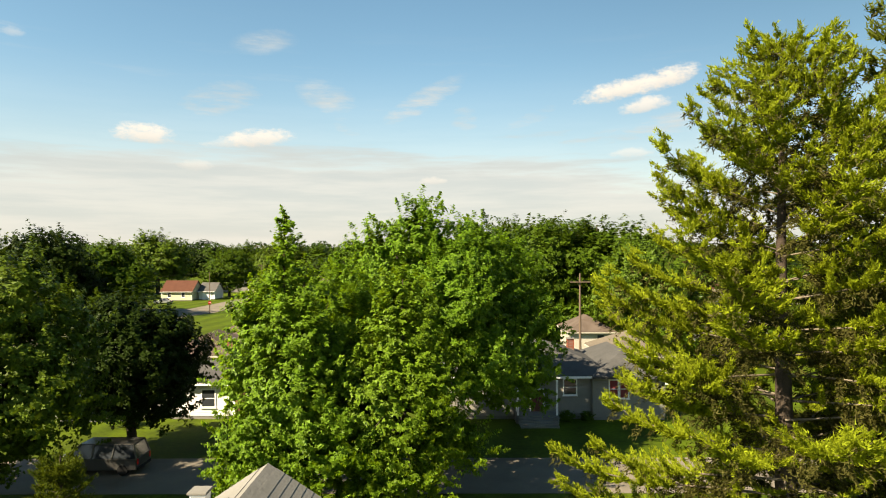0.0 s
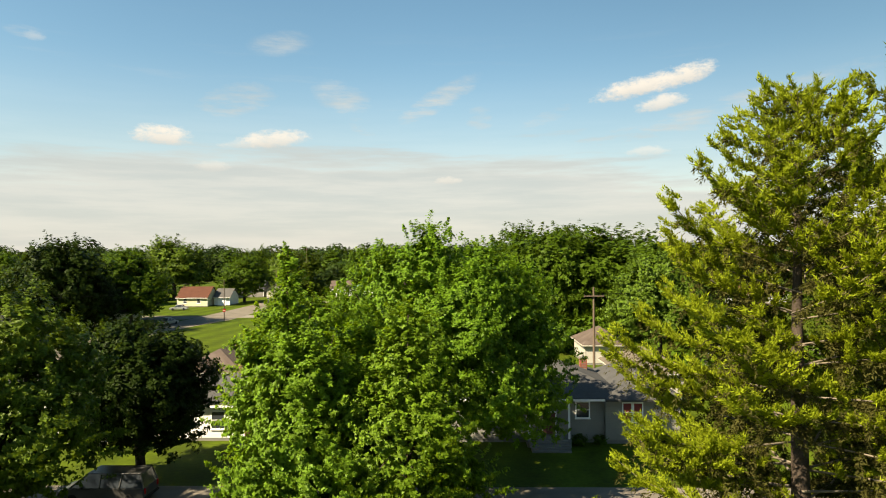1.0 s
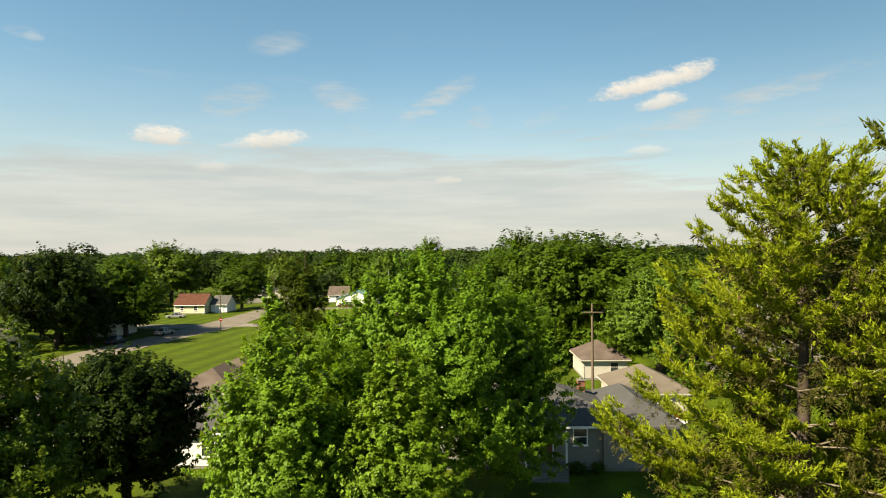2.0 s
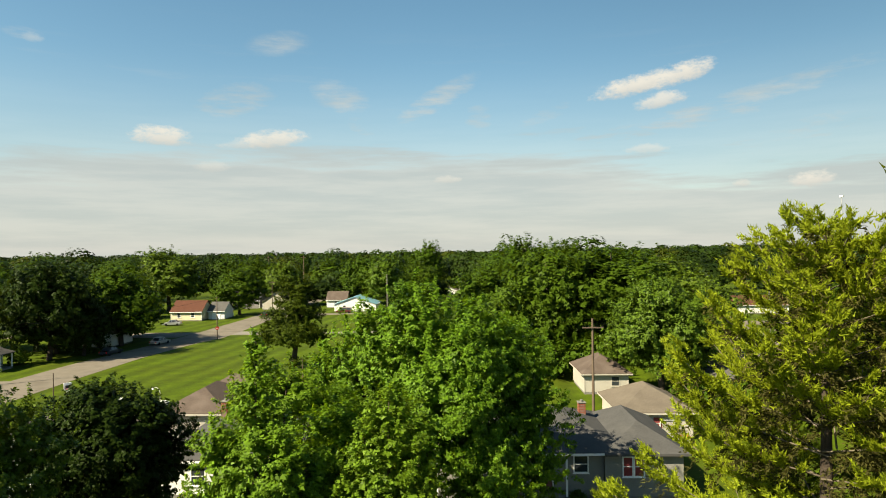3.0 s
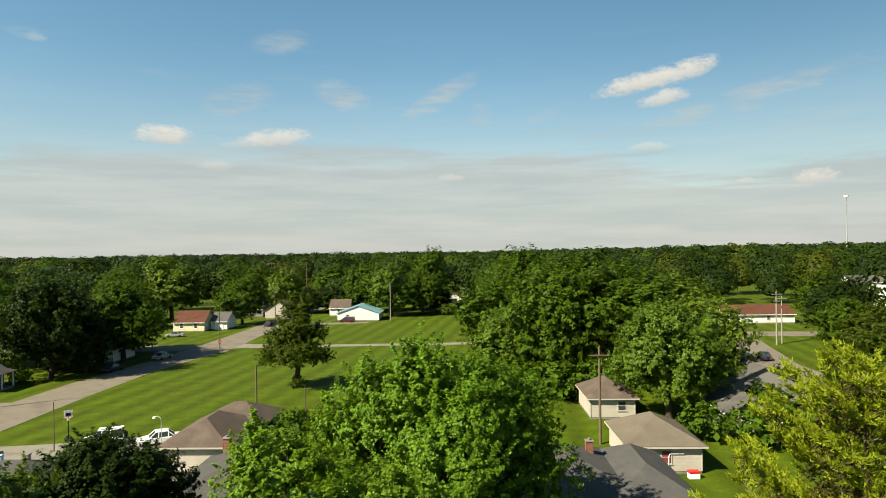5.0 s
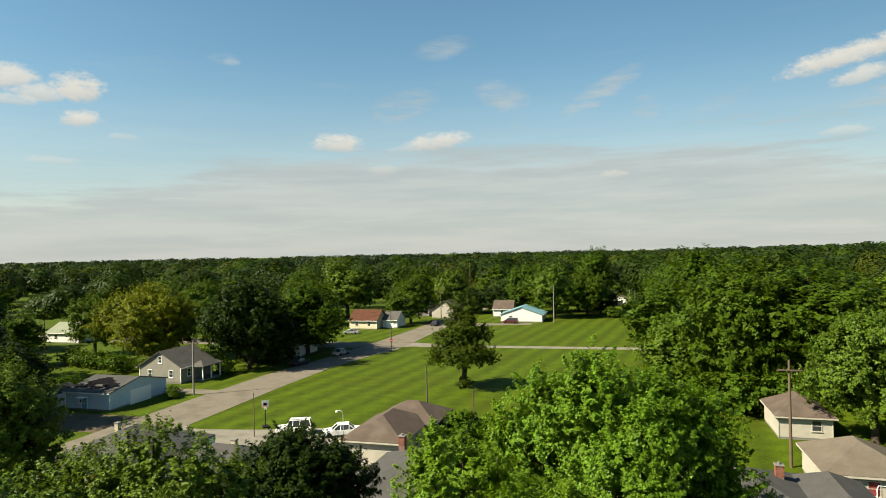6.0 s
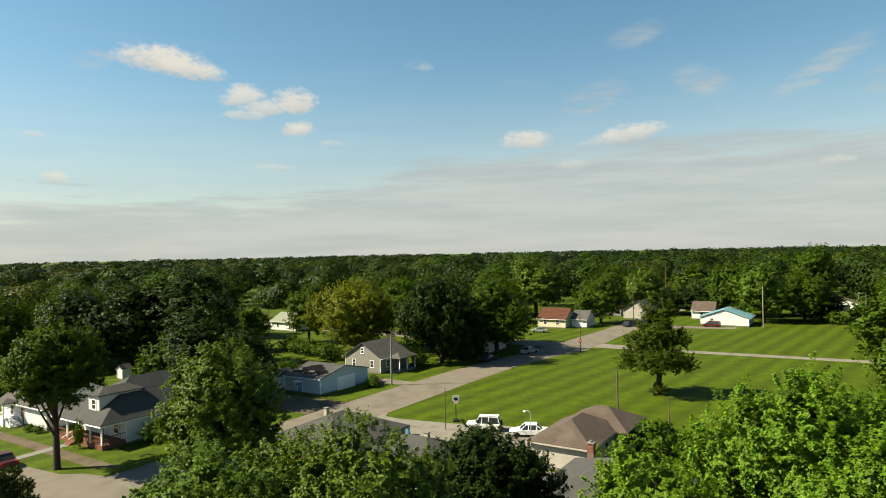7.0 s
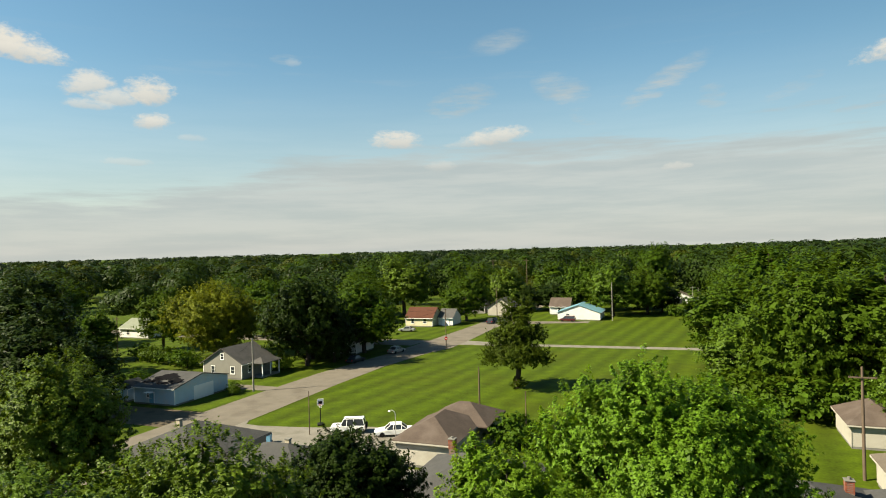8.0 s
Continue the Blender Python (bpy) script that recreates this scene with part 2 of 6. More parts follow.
def grass_material():
    """Lawn: mown stripes, patches of dry and lush turf, fine blades in the relief."""
    m = material("lawn_grass", (0.044, 0.0685, 0.0022), 0.9, 0.42, 0.55, 3.2, 0.6, spec=0.1, stain=((0.045, 0.052, 0.0035), 0.06, 0.5))
    nt = m.node_tree
    b = nt.nodes["Principled BSDF"]
    src = b.inputs["Base Color"].links[0].from_socket
    tc = nt.nodes.new("ShaderNodeTexCoord")
    mp = nt.nodes.new("ShaderNodeMapping")
    mp.inputs["Rotation"].default_value = (0, 0, radians(MOW))
    wv = nt.nodes.new("ShaderNodeTexWave")
    wv.inputs["Scale"].default_value, wv.inputs["Distortion"].default_value, wv.inputs["Detail"].default_value = 0.072, 0.9, 3
    wv.inputs["Detail Scale"].default_value = 1.6
    nt.links.new(tc.outputs["Object"], mp.inputs[0]), nt.links.new(mp.outputs[0], wv.inputs[0])
    mr = nt.nodes.new("ShaderNodeMapRange")
    mr.inputs[3].default_value, mr.inputs[4].default_value = 0.82, 1.18
    nt.links.new(wv.outputs["Fac"], mr.inputs[0])
    hs = nt.nodes.new("ShaderNodeHueSaturation")
    nt.links.new(src, hs.inputs["Color"]), nt.links.new(mr.outputs[0], hs.inputs["Value"])
    nt.links.new(hs.outputs[0], b.inputs["Base Color"])
    return m


def glass_material():
    m = bpy.data.materials.new("window_glass")
    m.use_nodes = True
    b = m.node_tree.nodes["Principled BSDF"]
    b.inputs["Base Color"].default_value = (0.03, 0.035, 0.04, 1)
    b.inputs["Roughness"].default_value = 0.08
    return m


MOW = 7.0
M_GRASS = grass_material()
M_ROAD = material("worn_asphalt", (0.143, 0.125, 0.1), 0.9, 0.16, 0.5, 18.0, 0.4, stain=((0.0885, 0.075, 0.0585), 0.28, 0.6))
M_GRAVEL = material("pale_gravel", (0.172, 0.158, 0.132), 0.95, 0.2, 0.6, 12.0, 0.6, stain=((0.0885, 0.084, 0.0601), 0.4, 0.6))
M_DIRT = material("bare_earth", (0.101, 0.0788, 0.0525), 0.95, 0.3, 0.4, 14.0, 0.6, stain=((0.0525, 0.045, 0.0263), 0.5, 0.7))
M_RENDER = material("cream_render", (0.375, 0.33, 0.255), 0.9, 0.12, 1.5, 25.0, 0.3)
M_CONCRETE = material("concrete", (0.168, 0.161, 0.144), 0.9, 0.15, 1.0, 22.0, 0.3, stain=((0.112, 0.104, 0.0885), 0.7, 0.6))
M_BARK = material("bark", (0.0536, 0.041, 0.0315), 0.95, 0.4, 2.5, 24.0, 0.9)
M_BARK_PALE = material("dead_twig_bark", (0.145, 0.12, 0.0885), 0.95, 0.3, 2.5, 24.0, 0.6)
M_POLE = material("weathered_pole_wood", (0.107, 0.0788, 0.0567), 0.9, 0.3, 1.0, 30.0, 0.5)
M_POLE_PALE = material("grey_pole_wood", (0.214, 0.202, 0.176), 0.9, 0.25, 1.0, 30.0, 0.5)
M_STEEL = material("galvanised_steel", (0.45, 0.45, 0.44), 0.45, 0.1, 2.0, 30.0, 0.1, metal=0.8)
M_DARK = material("dark_rubber", (0.015, 0.015, 0.015), 0.85, 0.2, 3.0, 30.0, 0.2)
M_FELT = material("torn_black_felt", (0.008, 0.008, 0.009), 0.98, 0.3, 2.0, 12.0, 0.5, spec=0.02)
M_BLACKWIRE = material("black_cable", (0.0112, 0.0112, 0.0112), 0.7, 0.1, 3.0, 30.0, 0.0)
M_GLASS = glass_material()
M_WHITE = courses(material("white_siding", (0.622, 0.613, 0.58), 0.6, 0.07, 0.7, 14.0, 0.1, stain=((0.462, 0.437, 0.378), 0.6, 0.35)), 2, 0.13, 0.012)
M_CREAM = courses(material("cream_siding", (0.36, 0.335, 0.285), 0.65, 0.08, 0.7, 14.0, 0.1, stain=((0.27, 0.245, 0.2), 0.6, 0.4)), 2, 0.13, 0.012)
M_BUTTER = courses(material("pale_yellow_siding", (0.55, 0.49, 0.33), 0.65, 0.08, 0.7, 14.0, 0.1, stain=((0.45, 0.4, 0.27), 0.6, 0.3)), 2, 0.13, 0.012)
M_BEIGE = courses(material("beige_siding", (0.203, 0.195, 0.169), 0.65, 0.08, 0.7, 14.0, 0.1, stain=((0.152, 0.139, 0.117), 0.6, 0.4)), 2, 0.13, 0.012)
M_GREY = courses(material("grey_siding", (0.182, 0.173, 0.156), 0.65, 0.08, 0.7, 14.0, 0.1), 2, 0.13, 0.012)
M_BLUE = courses(material("pale_blue_siding", (0.40, 0.51, 0.58), 0.65, 0.1, 0.7, 14.0, 0.1, stain=((0.50, 0.51, 0.50), 0.9, 0.8)), 2, 0.16, 0.012)
M_TRIM = material("white_trim_paint", (0.78, 0.77, 0.74), 0.5, 0.06, 1.0, 20.0, 0.05)
M_BLUETRIM = material("blue_door_paint", (0.16, 0.36, 0.52), 0.5, 0.1, 1.0, 20.0, 0.05)
M_REDTRIM = material("dark_red_paint", (0.188, 0.0375, 0.0375), 0.6, 0.15, 1.0, 20.0, 0.1)
M_WOODRED = material("red_brown_porch_wood", (0.173, 0.075, 0.0525), 0.7, 0.2, 1.0, 20.0, 0.2)
M_ROOF_DARK = courses(material("charcoal_shingles", (0.0317, 0.0329, 0.0347), 0.92, 0.22, 0.9, 7.0, 0.5, stain=((0.0507, 0.0498, 0.0474), 0.5, 0.5)), 2, 0.07, 0.012)
M_ROOF_BROWN = courses(material("brown_shingles", (0.0803, 0.0612, 0.0498), 0.92, 0.2, 0.8, 7.0, 0.5, stain=((0.114, 0.0907, 0.0758), 0.45, 0.7)), 2, 0.07, 0.012)
M_ROOF_TAN = courses(material("tan_shingles", (0.114, 0.0953, 0.0737), 0.92, 0.18, 0.8, 7.0, 0.5, stain=((0.0848, 0.0699, 0.0547), 0.45, 0.6)), 2, 0.07, 0.012)
M_ROOF_GREY = courses(material("grey_shingles", (0.0803, 0.0758, 0.0699), 0.92, 0.18, 0.8, 7.0, 0.5, stain=((0.0547, 0.0529, 0.0507), 0.5, 0.6)), 2, 0.07, 0.012)
M_ROOF_SLATE = courses(material("slate_grey_shingles", (0.058, 0.057, 0.055), 0.92, 0.2, 0.9, 7.0, 0.5, stain=((0.08, 0.077, 0.072), 0.5, 0.5)), 2, 0.07, 0.012)
M_ROOF_PALE = courses(material("pale_grey_shingles", (0.17, 0.165, 0.15), 0.92, 0.18, 0.8, 7.0, 0.5, stain=((0.125, 0.12, 0.11), 0.5, 0.6)), 2, 0.07, 0.012)
M_ROOF_RED = courses(material("rust_red_shingles", (0.0788, 0.033, 0.021), 0.9, 0.2, 0.8, 7.0, 0.4), 2, 0.07, 0.012)
M_ROOF_BLUE = material("blue_metal_roofing", (0.139, 0.277, 0.328), 0.4, 0.08, 0.8, 7.0, 0.1)
M_ROOF_GREEN = courses(material("green_grey_shingles", (0.18, 0.195, 0.143), 0.9, 0.15, 0.8, 7.0, 0.4), 2, 0.07, 0.012)
M_BRICK = material("chimney_brick", (0.2, 0.062, 0.037), 0.9, 0.3, 4.0, 30.0, 0.5, rand=0.25)
M_MORTAR = material("mortar", (0.165, 0.112, 0.09), 0.95, 0.15, 4.0, 30.0, 0.4)
L_MAPLE = leaf_material("bright_maple_leaf", (0.094, 0.168, 0.0135), (0.235, 0.37, 0.0145), 0.42, 0.34, spec=0.1)
L_DARK = leaf_material("dark_maple_leaf", (0.0173, 0.0323, 0.00413), (0.0375, 0.0562, 0.00413), 0.25, 0.2)
L_MID = leaf_material("oak_leaf", (0.046, 0.083, 0.0062), (0.1, 0.16, 0.007), 0.22, 0.26)
L_LIGHT = leaf_material("ash_leaf", (0.069, 0.112, 0.0095), (0.15, 0.225, 0.0105), 0.35, 0.2, spec=0.12)
L_OLIVE = leaf_material("olive_leaf", (0.0435, 0.0638, 0.0051), (0.0863, 0.112, 0.00585), 0.3, 0.26)
L_YELLOW = leaf_material("yellowing_leaf", (0.125, 0.138, 0.010), (0.22, 0.225, 0.011), 0.3, 0.28)
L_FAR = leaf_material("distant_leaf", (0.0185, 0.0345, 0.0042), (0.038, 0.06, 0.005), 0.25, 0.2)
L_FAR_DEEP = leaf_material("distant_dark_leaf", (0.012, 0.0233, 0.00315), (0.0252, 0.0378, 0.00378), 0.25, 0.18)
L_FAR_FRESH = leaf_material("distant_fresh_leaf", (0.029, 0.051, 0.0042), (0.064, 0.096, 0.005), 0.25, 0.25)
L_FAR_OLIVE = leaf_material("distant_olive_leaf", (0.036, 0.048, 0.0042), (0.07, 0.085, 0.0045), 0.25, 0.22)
# aerial haze is put into this leaf colour as extra blue
L_FAR_HAZE = leaf_material("haze_tinted_leaf", (0.0145, 0.0245, 0.0085), (0.026, 0.038, 0.011), 0.2, 0.15)
L_SPRUCE = leaf_material("sunlit_needle", (0.165, 0.21, 0.0135), (0.285, 0.335, 0.015), 0.38, 0.32, 0.6)
L_SPRUCE_GREEN = leaf_material("green_needle", (0.075, 0.0938, 0.0105), (0.128, 0.143, 0.0105), 0.2, 0.25, 0.6)
# old brown needles, with the crown's inner shade also put into the colour
L_SPRUCE_DARK = leaf_material("shaded_brown_needle", (0.052, 0.05, 0.0125), (0.07, 0.066, 0.012), 0.3, 0.2, 0.7)
M_CAR_WHITE = material("white_car_paint", (0.78, 0.78, 0.76), 0.25, 0.03, 1.0, 20.0, 0.0, spec=0.6)
M_CAR_SILVER = material("silver_car_paint", (0.42, 0.43, 0.44), 0.3, 0.03, 1.0, 20.0, 0.0, metal=0.5, spec=0.6)
M_CAR_DARK = material("dark_car_paint", (0.03, 0.033, 0.04), 0.25, 0.03, 1.0, 20.0, 0.0, spec=0.6)
M_CAR_GREY = material("grey_brown_car_paint", (0.075, 0.073, 0.068), 0.3, 0.03, 1.0, 20.0, 0.0, metal=0.3, spec=0.6)
M_CAR_RED = material("dark_red_car_paint", (0.07, 0.009, 0.010), 0.3, 0.03, 1.0, 20.0, 0.0, spec=0.6)
M_LAMP_RED = material("red_lens", (0.45, 0.02, 0.02), 0.2, 0.05, 1.0, 20.0, 0.0)
M_LAMP_CLEAR = material("clear_lens", (0.7, 0.7, 0.68), 0.15, 0.05, 1.0, 20.0, 0.0)

# ---- mesh helpers ----


def part(name, bm, mat, parent=None, label=""):
    me = bpy.data.meshes.new(name)
    bm.to_mesh(me)
    bm.free()
    me.materials.append(mat)
    ob = new(name, me)
    ob.parent = parent
    return tagged(ob, label=label)


def raw(name, verts, faces, mat, parent=None, label=""):
    me = bpy.data.meshes.new(name)
    verts = np.asarray(verts, dtype=np.float32)
    faces = np.asarray(faces, dtype=np.int32)
    me.vertices.add(len(verts))
    me.vertices.foreach_set("co", verts.ravel())
    k = faces.shape[1]
    me.loops.add(faces.size)
    me.loops.foreach_set("vertex_index", faces.ravel())
    me.polygons.add(len(faces))
    me.polygons.foreach_set("loop_start", np.arange(0, faces.size, k, dtype=np.int32))
    me.update(calc_edges=True)
    me.materials.append(mat)
    ob = new(name, me)
    ob.parent = parent
    return tagged(ob, label=label)


def thing(name, m, label, category, group="", kind=""):
    ob = new(name)
    ob.matrix_world = m
    return tagged(ob, label, category, group, kind)


def box(bm, x0, y0, z0, x1, y1, z1, bevel=0.0, m=None):
    vs = [bm.verts.new((x, y, z)) for z in (z0, z1) for x, y in ((x0, y0), (x1, y0), (x1, y1), (x0, y1))]
    fs = [bm.faces.new([vs[i] for i in f]) for f in ((3, 2, 1, 0), (4, 5, 6, 7), (0, 1, 5, 4), (1, 2, 6, 5), (2, 3, 7, 6), (3, 0, 4, 7))]
    if bevel:
        es = list({e for f in fs for e in f.edges})
        got = bmesh.ops.bevel(bm, geom=es, offset=bevel, segments=1, affect="EDGES")
        vs = list({v for f in got["faces"] for v in f.verts} | {v for v in vs if v.is_valid})
    if m is not None:
        bmesh.ops.transform(bm, matrix=m, verts=vs)
    return vs


def boxed(*args, **kw):
    bm = bmesh.new()
    box(bm, *args, **kw)
    return bm


def prism(points, z0, z1):
    """A solid over a plan polygon."""
    bm = bmesh.new()
    lo = [bm.verts.new((x, y, z0)) for x, y in points]
    hi = [bm.verts.new((x, y, z1)) for x, y in points]
    n = len(points)
    bm.faces.new(hi)
    bm.faces.new(lo[::-1])
    for i in range(n):
        bm.faces.new((lo[i], lo[(i + 1) % n], hi[(i + 1) % n], hi[i]))
    bmesh.ops.recalc_face_normals(bm, faces=bm.faces)
    return bm


def tube_arrays(path, radii, sides=7):
    """Vertices and quads of a tapered tube along a path."""
    path = [Vector(p) for p in path]
    vs, fs = [], []
    for i, p in enumerate(path):
        d = (path[min(i + 1, len(path) - 1)] - path[max(i - 1, 0)]).normalized()
        a = d.cross(Vector((0.31, 0.93, 0.17))).normalized()
        b = d.cross(a)
        for k in range(sides):
            t = 2 * math.pi * k / sides
            vs.append(p + (a * math.cos(t) + b * math.sin(t)) * radii[i])
    for i in range(len(path) - 1):
        for k in range(sides):
            k2 = (k + 1) % sides
            fs.append((i * sides + k, i * sides + k2, (i + 1) * sides + k2, (i + 1) * sides + k))
    return vs, fs


def tubes(specs, sides=7):
    V, F = [], []
    for path, radii in specs:
        v, f = tube_arrays(path, radii, sides)
        o = len(V)
        V += v
        F += [tuple(i + o for i in q) for q in f]
    return [tuple(v) for v in V], F


def cyl(bm, r0, r1, z0, z1, sides=12, at=(0, 0), m=None):
    lo = [bm.verts.new((at[0] + r0 * math.cos(2 * math.pi * k / sides), at[1] + r0 * math.sin(2 * math.pi * k / sides), z0)) for k in range(sides)]
    hi = [bm.verts.new((at[0] + r1 * math.cos(2 * math.pi * k / sides), at[1] + r1 * math.sin(2 * math.pi * k / sides), z1)) for k in range(sides)]
    bm.faces.new(lo[::-1]), bm.faces.new(hi)
    for k in range(sides):
        bm.faces.new((lo[k], lo[(k + 1) % sides], hi[(k + 1) % sides], hi[k]))
    if m is not None:
        bmesh.ops.transform(bm, matrix=m, verts=lo + hi)
    return lo + hi


# ---- ground ----


def hill(x, y):
    """The land is level near by and rises gently far off to the north-east."""
    d = math.hypot(x, y)
    a = math.degrees(math.atan2(x, y))
    s = min(max((d - 380) / 700, 0), 1)
    w = min(max((a - 2) / 22, 0), 1)
    s, w = s * s * (3 - 2 * s), w * w * (3 - 2 * w)
    return 8 * s * w + 2 * s


def make_ground():
    rings = [0, 15, 30, 60, 100, 150, 220, 300, 380, 470, 560, 660, 780, 900, 1100, 1400, 1900, 2600, 3600, 4600]
    n = 96
    V, F = [(0, 0, 0)], []
    for r in rings[1:]:
        for k in range(n):
            a = 2 * math.pi * k / n
            x, y = r * math.sin(a), r * math.cos(a)
            V.append((x, y, hill(x, y)))
    bm = bmesh.new()
    vs = [bm.verts.new(v) for v in V]
    for k in range(n):
        bm.faces.new((vs[0], vs[1 + (k + 1) % n], vs[1 + k]))
    for i in range(len(rings) - 2):
        for k in range(n):
            a, b = 1 + i * n, 1 + (i + 1) * n
            bm.faces.new((vs[a + k], vs[a + (k + 1) % n], vs[b + (k + 1) % n], vs[b + k]))
    bmesh.ops.recalc_face_normals(bm, faces=bm.faces)
    tagged(part("ground", bm, M_GRASS), "mown green lawn and meadow with faint mowing stripes", "ground", kind="structure")


make_ground()


def sheet(name, points, top, mat, label, category):
    ob = part(name, prism(points, -0.12, top), mat)
    return tagged(ob, label, category, kind="structure")


sheet("road_north", [(-65.5, 20), (-56, 20), (-55.4, 80), (-55.6, 100), (-55.0, 118), (-52.5, 134), (-50.2, 141), (-50.0, 153), (-50.4, 172), (-50.6, 260), (-57, 260), (-58.5, 180), (-59.5, 152), (-61.2, 130), (-64.2, 108), (-64.9, 90)], 0.022, M_ROAD, "pale worn asphalt side street with patched shoulders", "road")
sheet("road_front", [(-190, 31), (-90, 30), (-54, 28), (-46, 35), (160, 35), (160, 41), (-66, 41), (-68.6, 40.3), (-70.4, 39.0), (-76, 38.5), (-190, 38.3)], 0.030, M_ROAD, "pale worn asphalt residential street under shade trees", "road")
sheet("road_west", [(-180, 144), (-61, 142.5), (-59.5, 151), (-180, 153)], 0.026, M_ROAD, "worn asphalt cross street", "road")
sheet("park_lane", [(-50.2, 146), (-38, 146.6), (2, 148.6), (40, 150), (40, 153.2), (2, 151.8), (-38, 149.8), (-50, 152.6)], 0.018, M_GRAVEL, "narrow pale gravel lane crossing the park", "lane")
sheet("alley", [(-55.6, 63.2), (-50, 63.0), (-29.6, 62.8), (-29, 77.6), (-32, 78.3), (-40, 77.6), (-44, 75.7), (-48, 74.9), (-52.5, 74.2), (-54.6, 74.4), (-55.6, 76.4)], 0.034, M_GRAVEL, "pale gravel and concrete alley with parking apron", "alley")
sheet("road_east", [(52, 42), (60, 42), (61, 120), (68, 150), (72, 172), (60, 172), (58, 150), (51.5, 118)], 0.024, M_ROAD, "pale asphalt street", "road")
sheet("road_east_cross", [(61, 158), (160, 152), (160, 160), (64, 166)], 0.038, M_ROAD, "pale asphalt cross street", "road")
sheet("driveway", [(-76, 92.2), (-64.6, 92.4), (-64.4, 95.4), (-76, 95.4)], 0.016, M_ROAD, "asphalt driveway", "driveway")
sheet("footpath", [(-110, 42.2), (-70, 41.8), (-66.2, 43.6), (-70, 43.6), (-110, 43.8)], 0.034, M_DIRT, "worn bare earth footpath", "pavement")
sheet("front_walk", [(-81.7, 44.9), (-80.3, 44.9), (-79.9, 38.6), (-81.3, 38.6)], 0.042, M_CONCRETE, "short concrete walk from the porch steps to the street", "pavement")
sheet("driveway", [(-30.2, 50), (-23.9, 50), (-23.9, 64.8), (-29.4, 64.8)], 0.03, M_CONCRETE, "pale concrete drive between house and garage", "driveway")
sheet("dirt_yard", [(-86, 70), (-65, 70), (-65, 78), (-86, 78)], 0.012, M_DIRT, "bare dark earth yard", "yard")
sheet("parking_apron", [(-58, 180), (-44, 188), (-27, 193), (-27, 196.5), (-45, 194), (-58, 186)], 0.02, M_ROAD, "worn asphalt apron", "driveway")

# ---- buildings ----


def gable_roof(x0, y0, x1, y1, eave, ridge, along, over=0.45, thick=0.14):
    """A solid gable roof. along: the axis of the ridge."""
    bm = bmesh.new()
    if along == "x":
        ym = (y0 + y1) / 2
        slope = (ridge - eave) / (ym - y0)
        sec = [(y0 - over, eave - slope * over), (ym, ridge), (y1 + over, eave - slope * over)]
        ends = (x0 - over * 0.7, x1 + over * 0.7)
        place = lambda e, s, z: (e, s, z)
    else:
        xm = (x0 + x1) / 2
        slope = (ridge - eave) / (xm - x0)
        sec = [(x0 - over, eave - slope * over), (xm, ridge), (x1 + over, eave - slope * over)]
        ends = (y0 - over * 0.7, y1 + over * 0.7)
        place = lambda e, s, z: (s, e, z)
    loops = []
    for e in ends:
        top = [bm.verts.new(place(e, s, z + thick)) for s, z in sec]
        low = [bm.verts.new(place(e, s, z)) for s, z in sec]
        loops.append(top + low[::-1])
    n = len(loops[0])
    bm.faces.new(loops[0]), bm.faces.new(loops[1][::-1])
    for i in range(n):
        bm.faces.new((loops[0][i], loops[0][(i + 1) % n], loops[1][(i + 1) % n], loops[1][i]))
    bmesh.ops.recalc_face_normals(bm, faces=bm.faces)
    return bm


def hip_roof(x0, y0, x1, y1, eave, ridge, over=0.5, thick=0.16, along=None, crest=None):
    bm = bmesh.new()
    a, b, c, d = x0 - over, y0 - over, x1 + over, y1 + over
    w, h = c - a, d - b
    along = along or ("x" if w >= h else "y")
    if along == "x":
        inset = min(h / 2, w * 0.42)
        r = [(a + inset, (b + d) / 2), (c - inset, (b + d) / 2)]
    else:
        inset = min(w / 2, h * 0.42)
        r = [((a + c) / 2, b + inset), ((a + c) / 2, d - inset)]
    r = crest or r
    base = [(a, b), (c, b), (c, d), (a, d)]
    lo = [bm.verts.new((x, y, eave)) for x, y in base]
    hi = [bm.verts.new((x, y, eave + thick)) for x, y in base]
    t = [bm.verts.new((x, y, ridge + thick)) for x, y in r]
    bm.faces.new(lo[::-1])
    for i in range(4):
        bm.faces.new((lo[i], lo[(i + 1) % 4], hi[(i + 1) % 4], hi[i]))
    if along == "x":
        for f in ((hi[0], hi[1], t[1], t[0]), (hi[2], hi[3], t[0], t[1]), (hi[1], hi[2], t[1]), (hi[3], hi[0], t[0])):
            bm.faces.new(f)
    else:
        for f in ((hi[1], hi[2], t[1], t[0]), (hi[3], hi[0], t[0], t[1]), (hi[0], hi[1], t[0]), (hi[2], hi[3], t[1])):
            bm.faces.new(f)
    bmesh.ops.recalc_face_normals(bm, faces=bm.faces)
    return bm


def side_pose(side, at, z, x0, y0, x1, y1):
    """A pose on a wall: local x along it, local -y outwards. at: metres from the wall's left end seen from outside."""
    if side == "s":
        return pose(x0 + at, y0, z)
    if side == "e":
        return pose(x1, y0 + at, z, 0, 0, 90)
    if side == "n":
        return pose(x1 - at, y1, z, 0, 0, 180)
    return pose(x0, y1 - at, z, 0, 0, -90)


